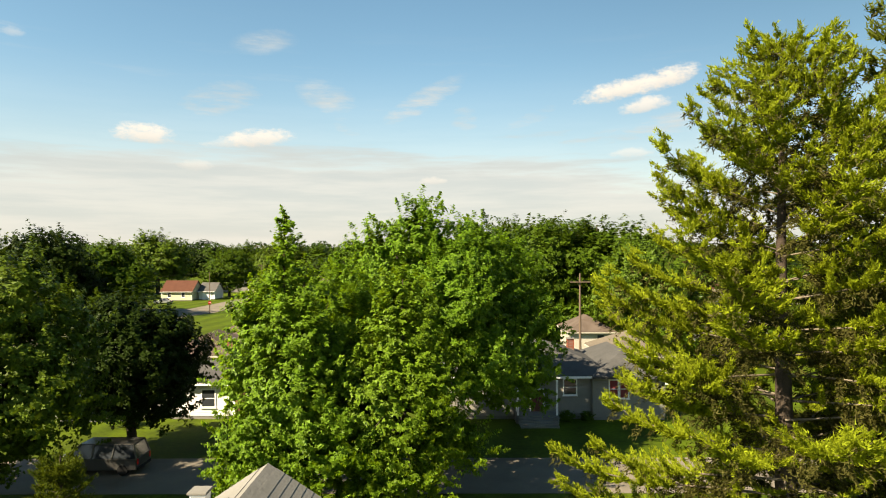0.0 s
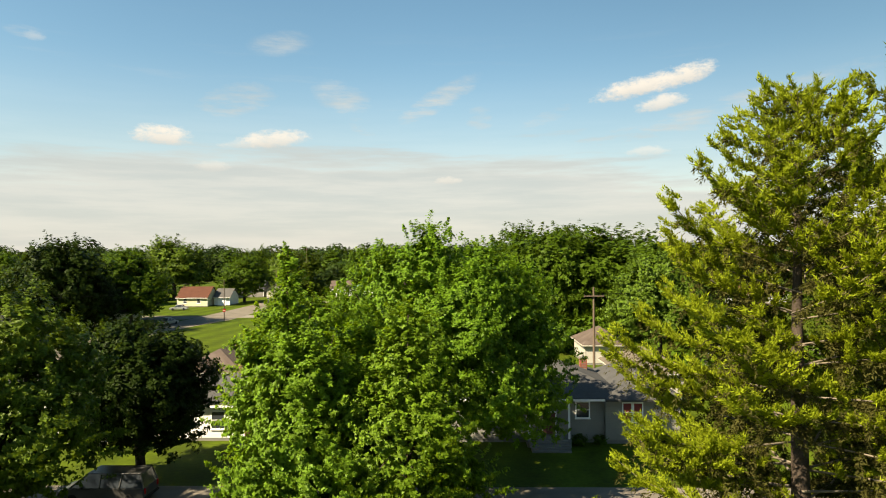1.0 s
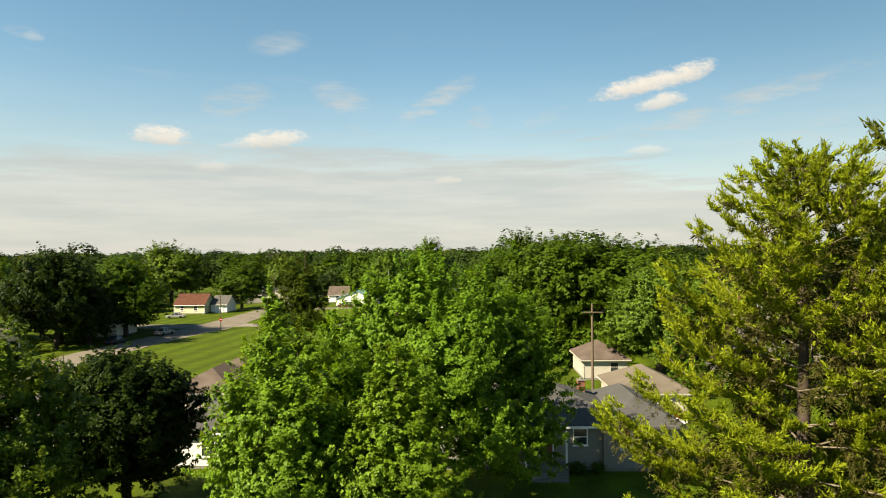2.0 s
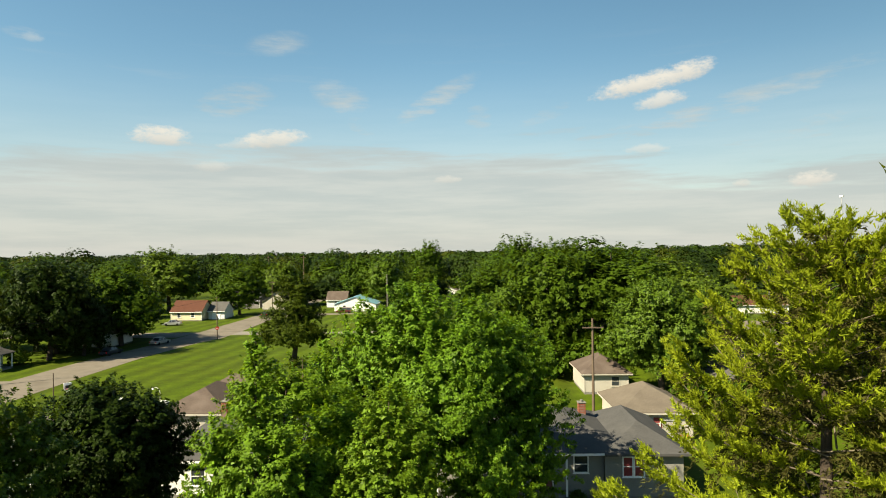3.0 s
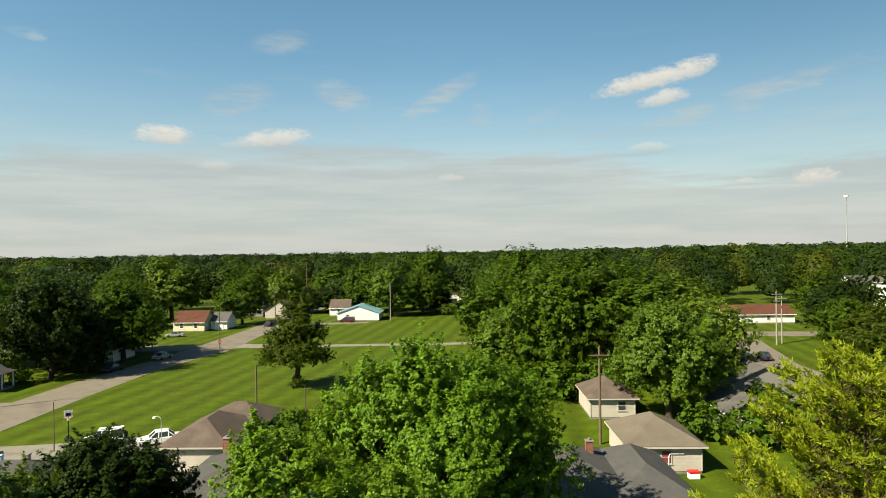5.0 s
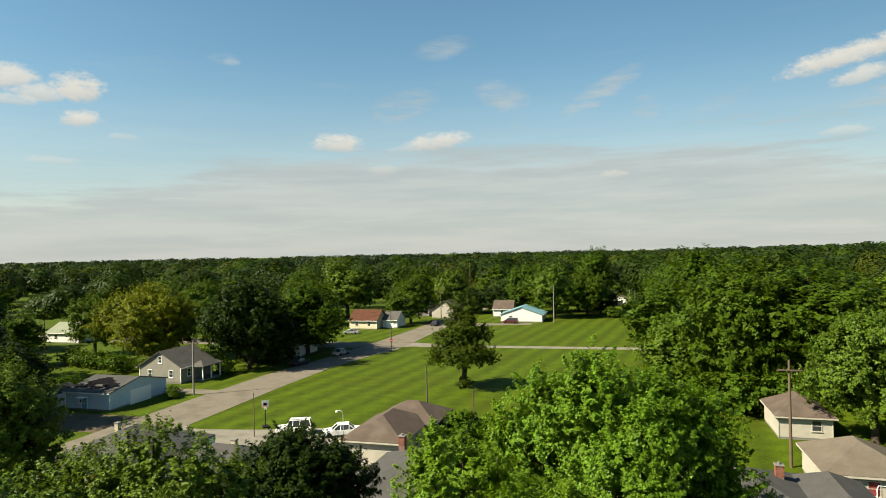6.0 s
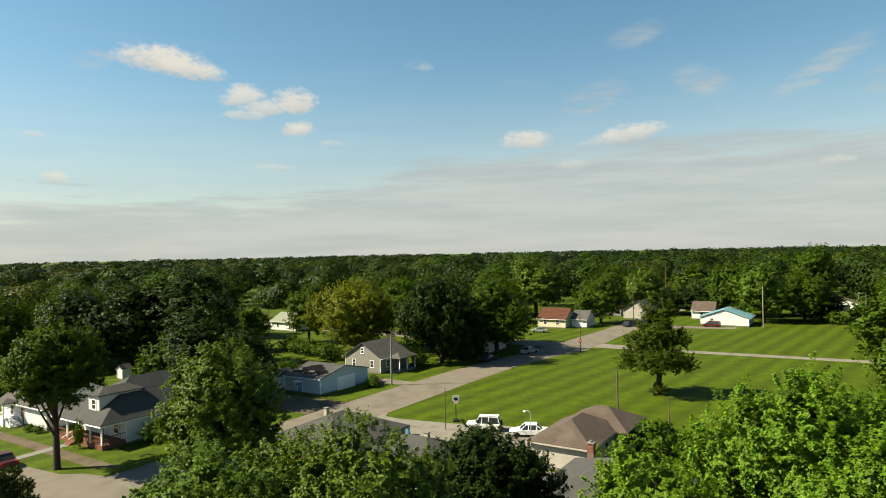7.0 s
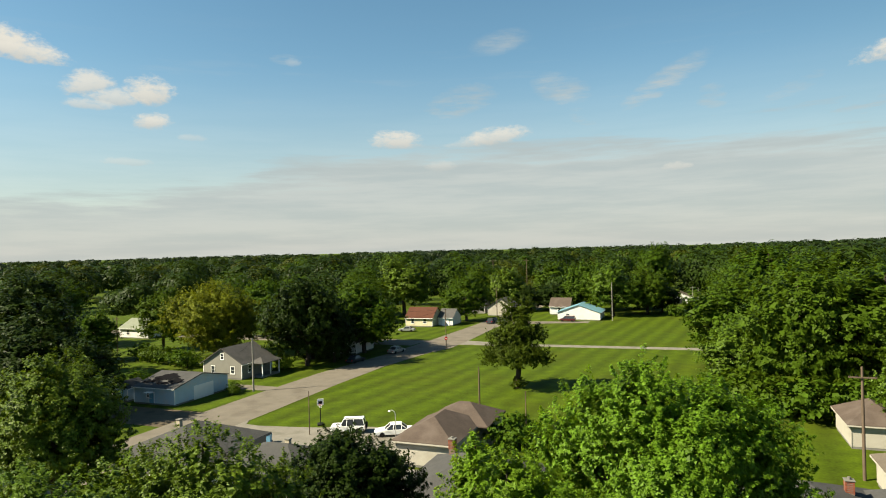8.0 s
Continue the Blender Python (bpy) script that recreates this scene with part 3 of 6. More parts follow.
def add_window(parent, m, w, h, trim=M_TRIM, bars=True, pane_mat=None):
    bm = bmesh.new()
    t = 0.09
    box(bm, -w / 2 - t, -0.05, -t, w / 2 + t, 0.02, 0)
    box(bm, -w / 2 - t, -0.05, h, w / 2 + t, 0.02, h + t)
    box(bm, -w / 2 - t, -0.05, 0, -w / 2, 0.02, h)
    box(bm, w / 2, -0.05, 0, w / 2 + t, 0.02, h)
    if bars:
        box(bm, -w / 2, -0.035, h / 2 - 0.025, w / 2, 0.02, h / 2 + 0.025)
    win = part("window", bm, trim, parent)
    win.matrix_local = m
    sill = part("sill", boxed(-w / 2 - 0.14, -0.1, -t - 0.05, w / 2 + 0.14, 0.02, -t - 0.002), trim, win)
    for z0, z1 in (((0, h / 2 - 0.025), (h / 2 + 0.025, h)) if bars else ((0, h),)):
        part("pane", boxed(-w / 2, -0.012, z0, w / 2, 0.016, z1), pane_mat or M_GLASS, win)
    return win


def add_door(parent, m, w, h, mat, panels=True, name="door", label=""):
    bm = bmesh.new()
    box(bm, -w / 2, -0.05, 0, w / 2, 0.02, h)
    if panels:
        for z0, z1 in ((0.15, 0.9), (1.05, h - 0.15)):
            for s in (-1, 1):
                box(bm, min(s * 0.06, s * (w / 2 - 0.1)), -0.065, z0, max(s * 0.06, s * (w / 2 - 0.1)), -0.051, z1)
    d = part(name, bm, mat, parent, label)
    d.matrix_local = m
    bm = bmesh.new()
    box(bm, -w / 2 - 0.1, -0.06, 0, -w / 2 - 0.003, 0.02, h + 0.1)
    box(bm, w / 2 + 0.003, -0.06, 0, w / 2 + 0.1, 0.02, h + 0.1)
    box(bm, -w / 2 - 0.003, -0.06, h + 0.003, w / 2 + 0.003, 0.02, h + 0.1)
    part("frame", bm, M_TRIM, d)
    if panels:
        part("handle", boxed(w / 2 - 0.12, -0.11, 1.0, w / 2 - 0.07, -0.051, 1.06), M_STEEL, d)
    return d


def add_garage_door(parent, m, w, h, mat):
    d = part("garage_door", boxed(-w / 2, -0.04, 0, w / 2, 0.02, h), mat, parent)
    d.matrix_local = m
    n = 5
    for k in range(n):
        part("panel", boxed(-w / 2 + 0.05, -0.07, 0.03 + k * h / n, w / 2 - 0.05, -0.041, (k + 1) * h / n - 0.03), mat, d)
    return d


def add_chimney(parent, x, y, z0, z1, mat, w=0.6):
    """Brick stack with a cap; bricks are laid course by course where it is brick."""
    core = part("chimney", boxed(x - w / 2 + 0.012, y - w / 2 + 0.012, z0, x + w / 2 - 0.012, y + w / 2 - 0.012, z1), M_MORTAR if mat is M_BRICK else mat, parent, "red brick chimney" if mat is M_BRICK else "pale rendered chimney")
    part("cap", boxed(x - w / 2 - 0.05, y - w / 2 - 0.05, z1, x + w / 2 + 0.05, y + w / 2 + 0.05, z1 + 0.08, bevel=0.015), M_CONCRETE, core)
    if mat is M_BRICK:
        bm = bmesh.new()
        cyl(bm, 0.13, 0.12, z1 + 0.08, z1 + 0.25, 10, (x, y))
        part("flue", bm, M_CONCRETE, core)
    if mat is M_BRICK:
        me = bpy.data.meshes.new("brick")
        bm = boxed(0, 0, 0, 0.19, 0.095, 0.058, bevel=0.004)
        bm.to_mesh(me)
        bm.free()
        me.materials.append(M_BRICK)
        row, z = 0, z1 - 0.068
        while z > z1 - 0.95:
            for k in range(3):
                u = -w / 2 + k * 0.2 + 0.005
                for m in (pose(x + u, y - w / 2, z), pose(x + u, y + w / 2 - 0.095, z)) if row % 2 else (pose(x - w / 2 + 0.095, y + u, z, 0, 0, 90), pose(x + w / 2, y + u, z, 0, 0, 90)):
                    b = new("brick", me)
                    b.parent = core
                    b.matrix_local = m
            row, z = row + 1, z - 0.068
    return core


def house(name, plan, eave, ridge, roof, walls, roof_mat, label, along=None, over=0.45, base=0.0, windows=(), doors=(), chimneys=(), category="house", trim=M_TRIM, turn=0.0):
    """plan: x0, y0, x1, y1. windows: side, metres along, sill height, width, height. doors: side, along, width, height, material, kind."""
    x0, y0, x1, y1 = plan
    cx, cy = (x0 + x1) / 2, (y0 + y1) / 2
    h = thing(name, pose(cx, cy, 0, 0, 0, turn), label, category)
    x0, x1, y0, y1 = x0 - cx, x1 - cx, y0 - cy, y1 - cy
    bm = bmesh.new()
    box(bm, x0, y0, 0.25, x1, y1, eave + 0.02)
    if roof == "gable":
        a = along or "x"
        if a == "x":
            tri = [[(x, y0, eave + 0.02), (x, y1, eave + 0.02), (x, cyl_mid(y0, y1), ridge)] for x in (x0, x1)]
        else:
            tri = [[(x0, y, eave + 0.02), (x1, y, eave + 0.02), (cyl_mid(x0, x1), y, ridge)] for y in (y0, y1)]
        rows = [[bm.verts.new(p) for p in t] for t in tri]
        bm.faces.new(rows[0]), bm.faces.new(rows[1][::-1])
        for i in range(3):
            bm.faces.new((rows[0][i], rows[0][(i + 1) % 3], rows[1][(i + 1) % 3], rows[1][i]))
    bmesh.ops.recalc_face_normals(bm, faces=bm.faces)
    part("wall", bm, walls, h)
    part("foundation", boxed(x0 + 0.03, y0 + 0.03, -0.1, x1 - 0.03, y1 - 0.03, 0.25), M_CONCRETE, h)
    rf = gable_roof(x0, y0, x1, y1, eave, ridge, along or "x", over) if roof == "gable" else hip_roof(x0, y0, x1, y1, eave, ridge, over, along=along)
    rp = part("roof", rf, roof_mat, h)
    # fascia and gutter
    bm = bmesh.new()
    if roof == "hip":
        o = over + 0.03
        box(bm, x0 - o, y0 - o, eave - 0.06, x1 + o, y0 - o + 0.06, eave + 0.1)
        box(bm, x0 - o, y1 + o - 0.06, eave - 0.06, x1 + o, y1 + o, eave + 0.1)
        box(bm, x0 - o, y0 - o + 0.06, eave - 0.06, x0 - o + 0.06, y1 + o - 0.06, eave + 0.1)
        box(bm, x1 + o - 0.06, y0 - o + 0.06, eave - 0.06, x1 + o, y1 + o - 0.06, eave + 0.1)
    elif (along or "x") == "x":
        s = (ridge - eave) / ((y1 - y0) / 2) * over
        for y in (y0 - over - 0.08, y1 + over):
            part("gutter", boxed(x0 - over * 0.7, y, eave - s - 0.02, x1 + over * 0.7, y + 0.08, eave - s + 0.1), trim, rp)
    else:
        s = (ridge - eave) / ((x1 - x0) / 2) * over
        for x in (x0 - over - 0.08, x1 + over):
            part("gutter", boxed(x, y0 - over * 0.7, eave - s - 0.02, x + 0.08, y1 + over * 0.7, eave - s + 0.1), trim, rp)
    if len(bm.verts):
        part("gutter", bm, trim, rp)
    else:
        bm.free()
    for sx in (x0, x1):
        for sy in (y0, y1):
            part("corner_trim", boxed(sx - 0.05, sy - 0.05, 0.25, sx + 0.05, sy + 0.05, eave - 0.07), trim, h)
    for side, at, z, w, ht, *pm in windows:
        add_window(h, side_pose(side, at, z, x0, y0, x1, y1), w, ht, trim, pane_mat=pm[0] if pm else None)
    for side, at, w, ht, mat, kind in doors:
        m = side_pose(side, at, 0.26 if kind == "door" else 0.05, x0, y0, x1, y1)
        if kind == "door":
            d = add_door(h, m, w, ht, mat)
            bm = bmesh.new()
            box(bm, -w / 2 - 0.3, -1.1, -0.36, w / 2 + 0.3, -0.051, -0.02)
            box(bm, -w / 2 - 0.3, -1.4, -0.36, w / 2 + 0.3, -1.102, -0.18)
            part("step", bm, M_CONCRETE, d)
        else:
            add_garage_door(h, m, w, ht, mat)
    for px, py, z1, mat in chimneys:
        add_chimney(h, px - cx, py - cy, eave, z1, mat, 0.6 if mat is M_BRICK else 0.46)
    return h


def cyl_mid(a, b):
    return (a + b) / 2


# the house across the street
grey_house = house("bungalow", (-0.6, 50.6, 13.6, 61.2), 3.35, 5.5, "hip", M_BEIGE, M_ROOF_SLATE, "beige clapboard bungalow with slate-grey shingle roof in tree shade", over=0.5,
    windows=[("s", 10.6, 1.95, 0.95, 1.15), ("w", 4, 1.7, 0.9, 1.2)], doors=[("s", 8.0, 0.95, 2.05, M_WOODRED, "door")], chimneys=[(11.4, 57.6, 5.4, M_BRICK)])
wing = part("wing_wall", boxed(5.2, -5.62, 0.25, 10.9, 4.6, 3.3), M_BEIGE, grey_house)
part("foundation", boxed(5.23, -5.59, -0.1, 10.87, 4.57, 0.249), M_CONCRETE, grey_house)
part("wing_roof", hip_roof(5.6, -5.62, 10.9, 4.6, 3.3, 4.95, 0.45, along="y"), M_ROOF_SLATE, grey_house)
for wx in (6.86, 7.68):
    add_window(wing, pose(wx, -5.62, 1.75), 0.62, 1.35, pane_mat=M_REDTRIM)
house("garage", (16.7, 65.1, 23.4, 73.4), 2.55, 4.5, "hip", M_CREAM, M_ROOF_TAN, "cream clapboard garage with tan hip roof beside an alley", category="garage", trim=M_CREAM,
    windows=[("s", 3.4, 1.0, 0.85, 1.15, M_REDTRIM)])
house("garage", (16.9, 84.6, 22.4, 92.2), 2.55, 4.4, "hip", M_CREAM, M_ROOF_BROWN, "small cream garage with tan hip roof on a lawn", category="garage", trim=M_CREAM, windows=[("s", 3.9, 1.1, 0.9, 1.1)])
house("cottage", (36, 90.5, 46.5, 107), 2.8, 5.2, "gable", M_GREY, M_ROOF_GREY, "grey cottage with grey shingle gable roof", along="y", chimneys=[(41.0, 100, 5.9, M_BRICK)], windows=[("s", 3, 1.0, 0.9, 1.3), ("w", 6, 1.0, 0.9, 1.3)])
house("outbuilding", (31, 77.5, 37, 85.5), 2.6, 4.0, "gable", M_GREY, M_ROOF_GREY, "small grey outbuilding with shingle roof", along="y", category="shed", windows=[("s", 2.0, 1.0, 0.8, 1.2)])
house("long_building", (73.0, 182, 92, 191), 2.6, 4.7, "gable", M_WHITE, M_ROOF_RED, "long low white building with rust-red roof", along="x", category="building", windows=[("s", 3, 1.0, 1.0, 1.0), ("s", 12, 1.0, 1.0, 1.0)])

# houses between the street and the alley
brown_garage = house("garage", (-28.3, 65.5, -22.0, 75.0), 2.6, 4.45, "hip", M_CREAM, M_ROOF_BROWN, "cream double garage with weathered brown hip roof and rear wing", category="garage", trim=M_CREAM, windows=[("e", 5, 1.0, 0.9, 1.1)], doors=[("w", 3, 2.6, 2.1, M_TRIM, "garage"), ("w", 6.4, 2.6, 2.1, M_TRIM, "garage")])
part("wing_wall", boxed(-2.6, 4.76, 0.0, 4.4, 9.2, 2.6), M_CREAM, brown_garage)
part("wing_roof", hip_roof(-2.6, 2.6, 4.4, 9.2, 2.62, 4.4, 0.45, along="x"), M_ROOF_BROWN, brown_garage)
house("bungalow", (-21.6, 50.8, -11.4, 61.2), 2.8, 5.0, "hip", M_WHITE, M_ROOF_SLATE, "white bungalow with dark grey shingle roof and brick chimney", windows=[("s", 3, 1.0, 1.0, 1.3), ("s", 8, 1.0, 1.0, 1.3), ("w", 4, 1.0, 1.0, 1.3)], doors=[("s", 5.6, 0.95, 2.05, M_WOODRED, "door")], chimneys=[(-19.7, 59.6, 5.2, M_BRICK)])
house("bungalow", (-40.6, 50.6, -30.4, 59.6), 2.8, 4.7, "hip", M_WHITE, M_ROOF_SLATE, "white bungalow with charcoal roof and pale chimney", windows=[("s", 3, 1.0, 1.0, 1.3), ("s", 7.6, 1.0, 1.0, 1.3), ("e", 4, 1.0, 1.0, 1.3)], doors=[("s", 5.3, 0.95, 2.05, M_WOODRED, "door")], chimneys=[(-34.7, 55.4, 5.15, M_RENDER)])
house("bungalow", (-53.2, 52.0, -43.0, 63.0), 2.8, 5.0, "hip", M_GREY, M_ROOF_SLATE, "grey bungalow with slate roof and pale chimney", trim=M_GREY, windows=[("s", 3, 1.0, 1.0, 1.3), ("e", 4, 1.0, 1.0, 1.3)], doors=[("s", 5.4, 0.95, 2.05, M_WOODRED, "door")], chimneys=[(-49.5, 57.2, 5.45, M_RENDER)])
# the near house below the first camera
near_house = house("near_house", (-10.6, 10.5, -0.6, 20.2), 3.0, 6.3, "gable", M_WHITE, M_ROOF_PALE, "white house with pale grey shingle gable roof", along="y", chimneys=[(-6.9, 18.2, 6.38, M_TRIM)])

# across the side street
dormer_house = house("porch_house", (-85.2, 48.8, -74.6, 61.6), 3.0, 6.4, "hip", M_WHITE, M_ROOF_SLATE, "white bungalow with charcoal hip roof, dormer and red-brown front porch", along="y",
    windows=[("e", 5, 1.1, 0.9, 1.4), ("e", 11, 1.1, 0.9, 1.4), ("s", 2.2, 1.1, 0.9, 1.4), ("s", 8.4, 1.1, 0.9, 1.4)], doors=[("s", 5.3, 0.95, 2.05, M_WOODRED, "door")])
side_house = house("house", (-102.5, 47, -90.0, 57), 3.0, 6.2, "gable", M_WHITE, M_ROOF_GREY, "white clapboard house with grey gable roof", along="x", windows=[("s", 3, 1.0, 0.9, 1.4), ("e", 3, 1.0, 0.9, 1.4), ("e", 7.5, 1.0, 0.9, 1.4)], doors=[("s", 6, 0.95, 2.05, M_WOODRED, "door")])
house("gable_house", (-83.2, 98.6, -74.6, 107.5), 2.95, 5.5, "gable", M_BEIGE, M_ROOF_GREY, "beige clapboard house with grey gable roof and side porch", along="y",
    windows=[("s", 2.2, 1.1, 0.75, 1.2), ("s", 6.6, 1.1, 0.75, 1.2), ("s", 4.3, 3.6, 0.6, 1.0), ("e", 2.2, 1.1, 0.75, 1.2)])
house("blue_garage", (-79.8, 79.6, -71.8, 91.4), 2.6, 3.9, "gable", M_BLUE, M_ROOF_SLATE, "pale blue garage with patched dark roof", along="x", category="garage", over=0.3, doors=[("e", 6.2, 4.4, 2.2, M_TRIM, "garage")], windows=[("s", 3, 1.1, 0.8, 0.8)])
house("blue_shed", (-84.6, 79.8, -81.4, 83.4), 2.1, 3.0, "gable", M_BLUE, M_ROOF_DARK, "small blue garden shed with blue double door", along="y", category="shed", over=0.2, doors=[("s", 1.6, 1.5, 1.8, M_BLUETRIM, "garage")])
house("white_shed", (-116.2, 72, -114.5, 73.8), 2.0, 2.7, "gable", M_WHITE, M_ROOF_GREY, "small white garden shed", along="y", category="shed", over=0.2)
house("green_roof_house", (-148.5, 139, -138, 148), 2.8, 5.0, "gable", M_WHITE, M_ROOF_GREEN, "white house with grey-green roof", along="x", windows=[("s", 3, 1.0, 0.9, 1.2), ("s", 8, 1.0, 0.9, 1.2)])
house("red_roof_house", (-77.6, 176.5, -69.2, 184.5), 2.7, 5.3, "gable", M_BUTTER, M_ROOF_RED, "pale yellow house with rust-red shingle roof", along="x", windows=[("s", 2.2, 1.0, 0.9, 1.2), ("s", 6, 1.0, 0.9, 1.2)])
house("white_garage", (-68.6, 180, -64.2, 187), 2.5, 4.6, "gable", M_WHITE, M_ROOF_GREY, "white garage with grey roof", along="x", category="garage", doors=[("s", 2.2, 2.4, 2.0, M_TRIM, "garage")])
house("blue_roof_house", (-37, 199, -24.4, 209), 2.4, 4.6, "gable", M_WHITE, M_ROOF_BLUE, "white house with pale blue metal roof", along="y", windows=[("s", 3, 1.0, 0.9, 1.0)])
house("house", (-42.5, 214, -36, 221), 2.8, 5.2, "gable", M_WHITE, M_ROOF_BROWN, "white house with brown roof behind the park", along="x", windows=[("s", 3, 1.0, 0.9, 1.2)])
house("carport", (-6.4, 256, 1.2, 263), 2.6, 4.2, "gable", M_WHITE, M_ROOF_TAN, "white garage with pale roof at the field's edge", along="y", category="garage", doors=[("s", 3.6, 3.6, 2.0, M_CAR_DARK, "garage")])
house("house", (-62, 208, -53.5, 217), 2.8, 5.6, "gable", M_CREAM, M_ROOF_GREY, "cream house with grey gable roof", along="y")
house("house", (-74, 214, -65, 222), 2.8, 5.4, "gable", M_GREY, M_ROOF_DARK, "grey house with dark roof", along="x", windows=[("s", 3, 1.0, 0.9, 1.2)])
house("house", (-75.5, 128, -67.5, 136), 2.8, 5.2, "gable", M_WHITE, M_ROOF_GREY, "white house under dark trees", along="y", windows=[("e", 3, 1.0, 0.9, 1.2)])

house("white_house", (176, 296, 194, 308), 4.2, 7.0, "gable", M_WHITE, M_ROOF_GREY, "large white building with grey roof among far trees", along="x", category="house", windows=[("s", 3, 1.4, 1.0, 1.4), ("s", 9, 1.4, 1.0, 1.4)])
house("white_house", (140, 214, 158, 224), 3.0, 6.4, "gable", M_WHITE, M_ROOF_TAN, "white house with tan roof on the east side", along="x", category="house", windows=[("s", 3, 1.0, 0.9, 1.2), ("s", 10, 1.0, 0.9, 1.2)])

# ---- trees ----


def leaves(name, c, n, size, mat, parent, seed, flat=0.75, droop=0.0, simple=False):
    """One small kite-shaped, folded leaf per centre; far ones are plain triangles."""
    rng = np.random.default_rng(seed)
    n = n / np.maximum(np.linalg.norm(n, axis=1, keepdims=True), 1e-6)
    r = rng.normal(size=c.shape)
    a = np.cross(n, r)
    a /= np.maximum(np.linalg.norm(a, axis=1, keepdims=True), 1e-6)
    if droop:
        a[:, 2] -= droop
        a /= np.linalg.norm(a, axis=1, keepdims=True)
    b = np.cross(n, a)
    s = np.asarray(size).reshape(-1, 1)
    if simple:
        V = np.stack([c - a * s * 1.1 - b * s * flat, c + a * s * 1.3, c - a * s * 0.6 + b * s * flat * 1.3], 1).reshape(-1, 3)
        return raw(name, V, np.arange(len(c) * 3).reshape(-1, 3), mat, parent)
    V = np.stack([c - a * s, c + b * s * flat + n * s * 0.25, c + a * s, c - b * s * flat + n * s * 0.25], 1).reshape(-1, 3)
    k = np.arange(len(c)) * 4
    F = np.stack([k, k + 1, k + 2, k, k + 2, k + 3], 1).reshape(-1, 3)
    return raw(name, V, F, mat, parent)


def crown_points(lobes, clusters, per, spread, seed, inner=0.25, loose=0.18):
    """Leaf centres and directions in twig clusters over a crown of several lobes."""
    rng = np.random.default_rng(seed)
    L = np.array(lobes, dtype=float)
    w = L[:, 3] * L[:, 5]
    pick = rng.choice(len(L), clusters, p=w / w.sum())
    d = rng.normal(size=(clusters, 3))
    d /= np.linalg.norm(d, axis=1, keepdims=True)
    d[:, 2] = np.where(d[:, 2] < -0.8, -d[:, 2], d[:, 2])
    rr = np.where(rng.random(clusters) < inner, rng.uniform(0.35, 0.8, clusters), rng.uniform(0.74, 1.22, clusters))
    c = L[pick, :3] + d * L[pick, 3:6] * rr[:, None]
    # hollows between the boughs: there the foliage lies deeper
    wave = rng.normal(size=(7, 3))
    wave *= (2 * math.pi / (rng.uniform(0.45, 0.9, 7) * L[:, 3].mean()) / np.linalg.norm(wave, axis=1))[:, None]
    field = np.cos(c @ wave.T + rng.uniform(0, 6.28, 7)).sum(1) / math.sqrt(3.5)
    rr = np.where((field < -0.45) & (rr > 0.7), rr * 0.74, rr)
    c = L[pick, :3] + d * L[pick, 3:6] * rr[:, None]
    # clusters buried in a neighbouring lobe are dropped
    q = np.min([np.linalg.norm((c - l[:3]) / l[3:6], axis=1) + (pick == i) for i, l in enumerate(L)], axis=0)
    keep = (q > 0.56) & (c[:, 2] > 0.4)
    c, d, rr = c[keep], d[keep], rr[keep]
    size = rng.uniform(0.6, 1.35, len(c))
    n = per
    # every cluster is a shoot that grows outwards, wide at its foot, with leaves in a flattish spray
    axis = d * 0.85 + np.array([0, 0, 0.38]) + rng.normal(size=d.shape) * 0.38
    axis /= np.linalg.norm(axis, axis=1, keepdims=True)
    up = np.array([0, 0, 1.0]) - axis * axis[:, 2:3]
    up /= np.maximum(np.linalg.norm(up, axis=1, keepdims=True), 0.2)
    u = rng.uniform(-0.55, 1.0, (len(c), n, 1))
    wide = spread * (0.85 - 0.62 * u) * size[:, None, None]
    off = rng.normal(size=(len(c), n, 3)) * wide
    off -= up[:, None, :] * (off * up[:, None, :]).sum(2, keepdims=True) * 0.5
    off += axis[:, None, :] * u * (3.0 * spread) * size[:, None, None]
    cc = c[:, None, :] + off
    middle = np.average(L[:, :3], axis=0, weights=w)
    whole = c - middle
    whole /= np.linalg.norm(whole, axis=1, keepdims=True)
    nn = d[:, None, :] * 0.55 + whole[:, None, :] * 0.45 + np.array([0, 0, 0.38]) + rng.normal(size=off.shape) * (loose + 0.2)
    # leaves deep inside the crown are large and close it
    big = np.repeat(np.where(rr < 0.6, 1.6, 1.0), n)
    return cc.reshape(-1, 3), nn.reshape(-1, 3), c, big


def trunk_arrays(base, top, r, lobes, targets, seed):
    """Trunk and limbs that reach into the lobes."""
    rng = random.Random(seed)
    base, top = Vector(base), Vector(top)
    h = top.z - base.z
    specs = []
    mid = base.lerp(top, 0.5) + Vector((rng.uniform(-0.3, 0.3), rng.uniform(-0.3, 0.3), 0)) * r * 3
    specs.append(([base - Vector((0, 0, 0.2)), base + Vector((0, 0, 0.25)), base.lerp(mid, 0.5), mid, top], [r * 1.6, r * 1.12, r * 0.92, r * 0.6, r * 0.12]))
    for t in targets:
        t = Vector(t)
        f = rng.uniform(0.22, 0.6)
        s = base.lerp(mid, f * 2) if f < 0.5 else mid.lerp(top, f * 2 - 1)
        m = s.lerp(t, 0.5) + Vector((0, 0, -0.06 * (t - s).length + rng.uniform(-0.2, 0.2)))
        specs.append(([s, m, t], [r * 0.42, r * 0.25, r * 0.05]))
    return tubes(specs, 7)


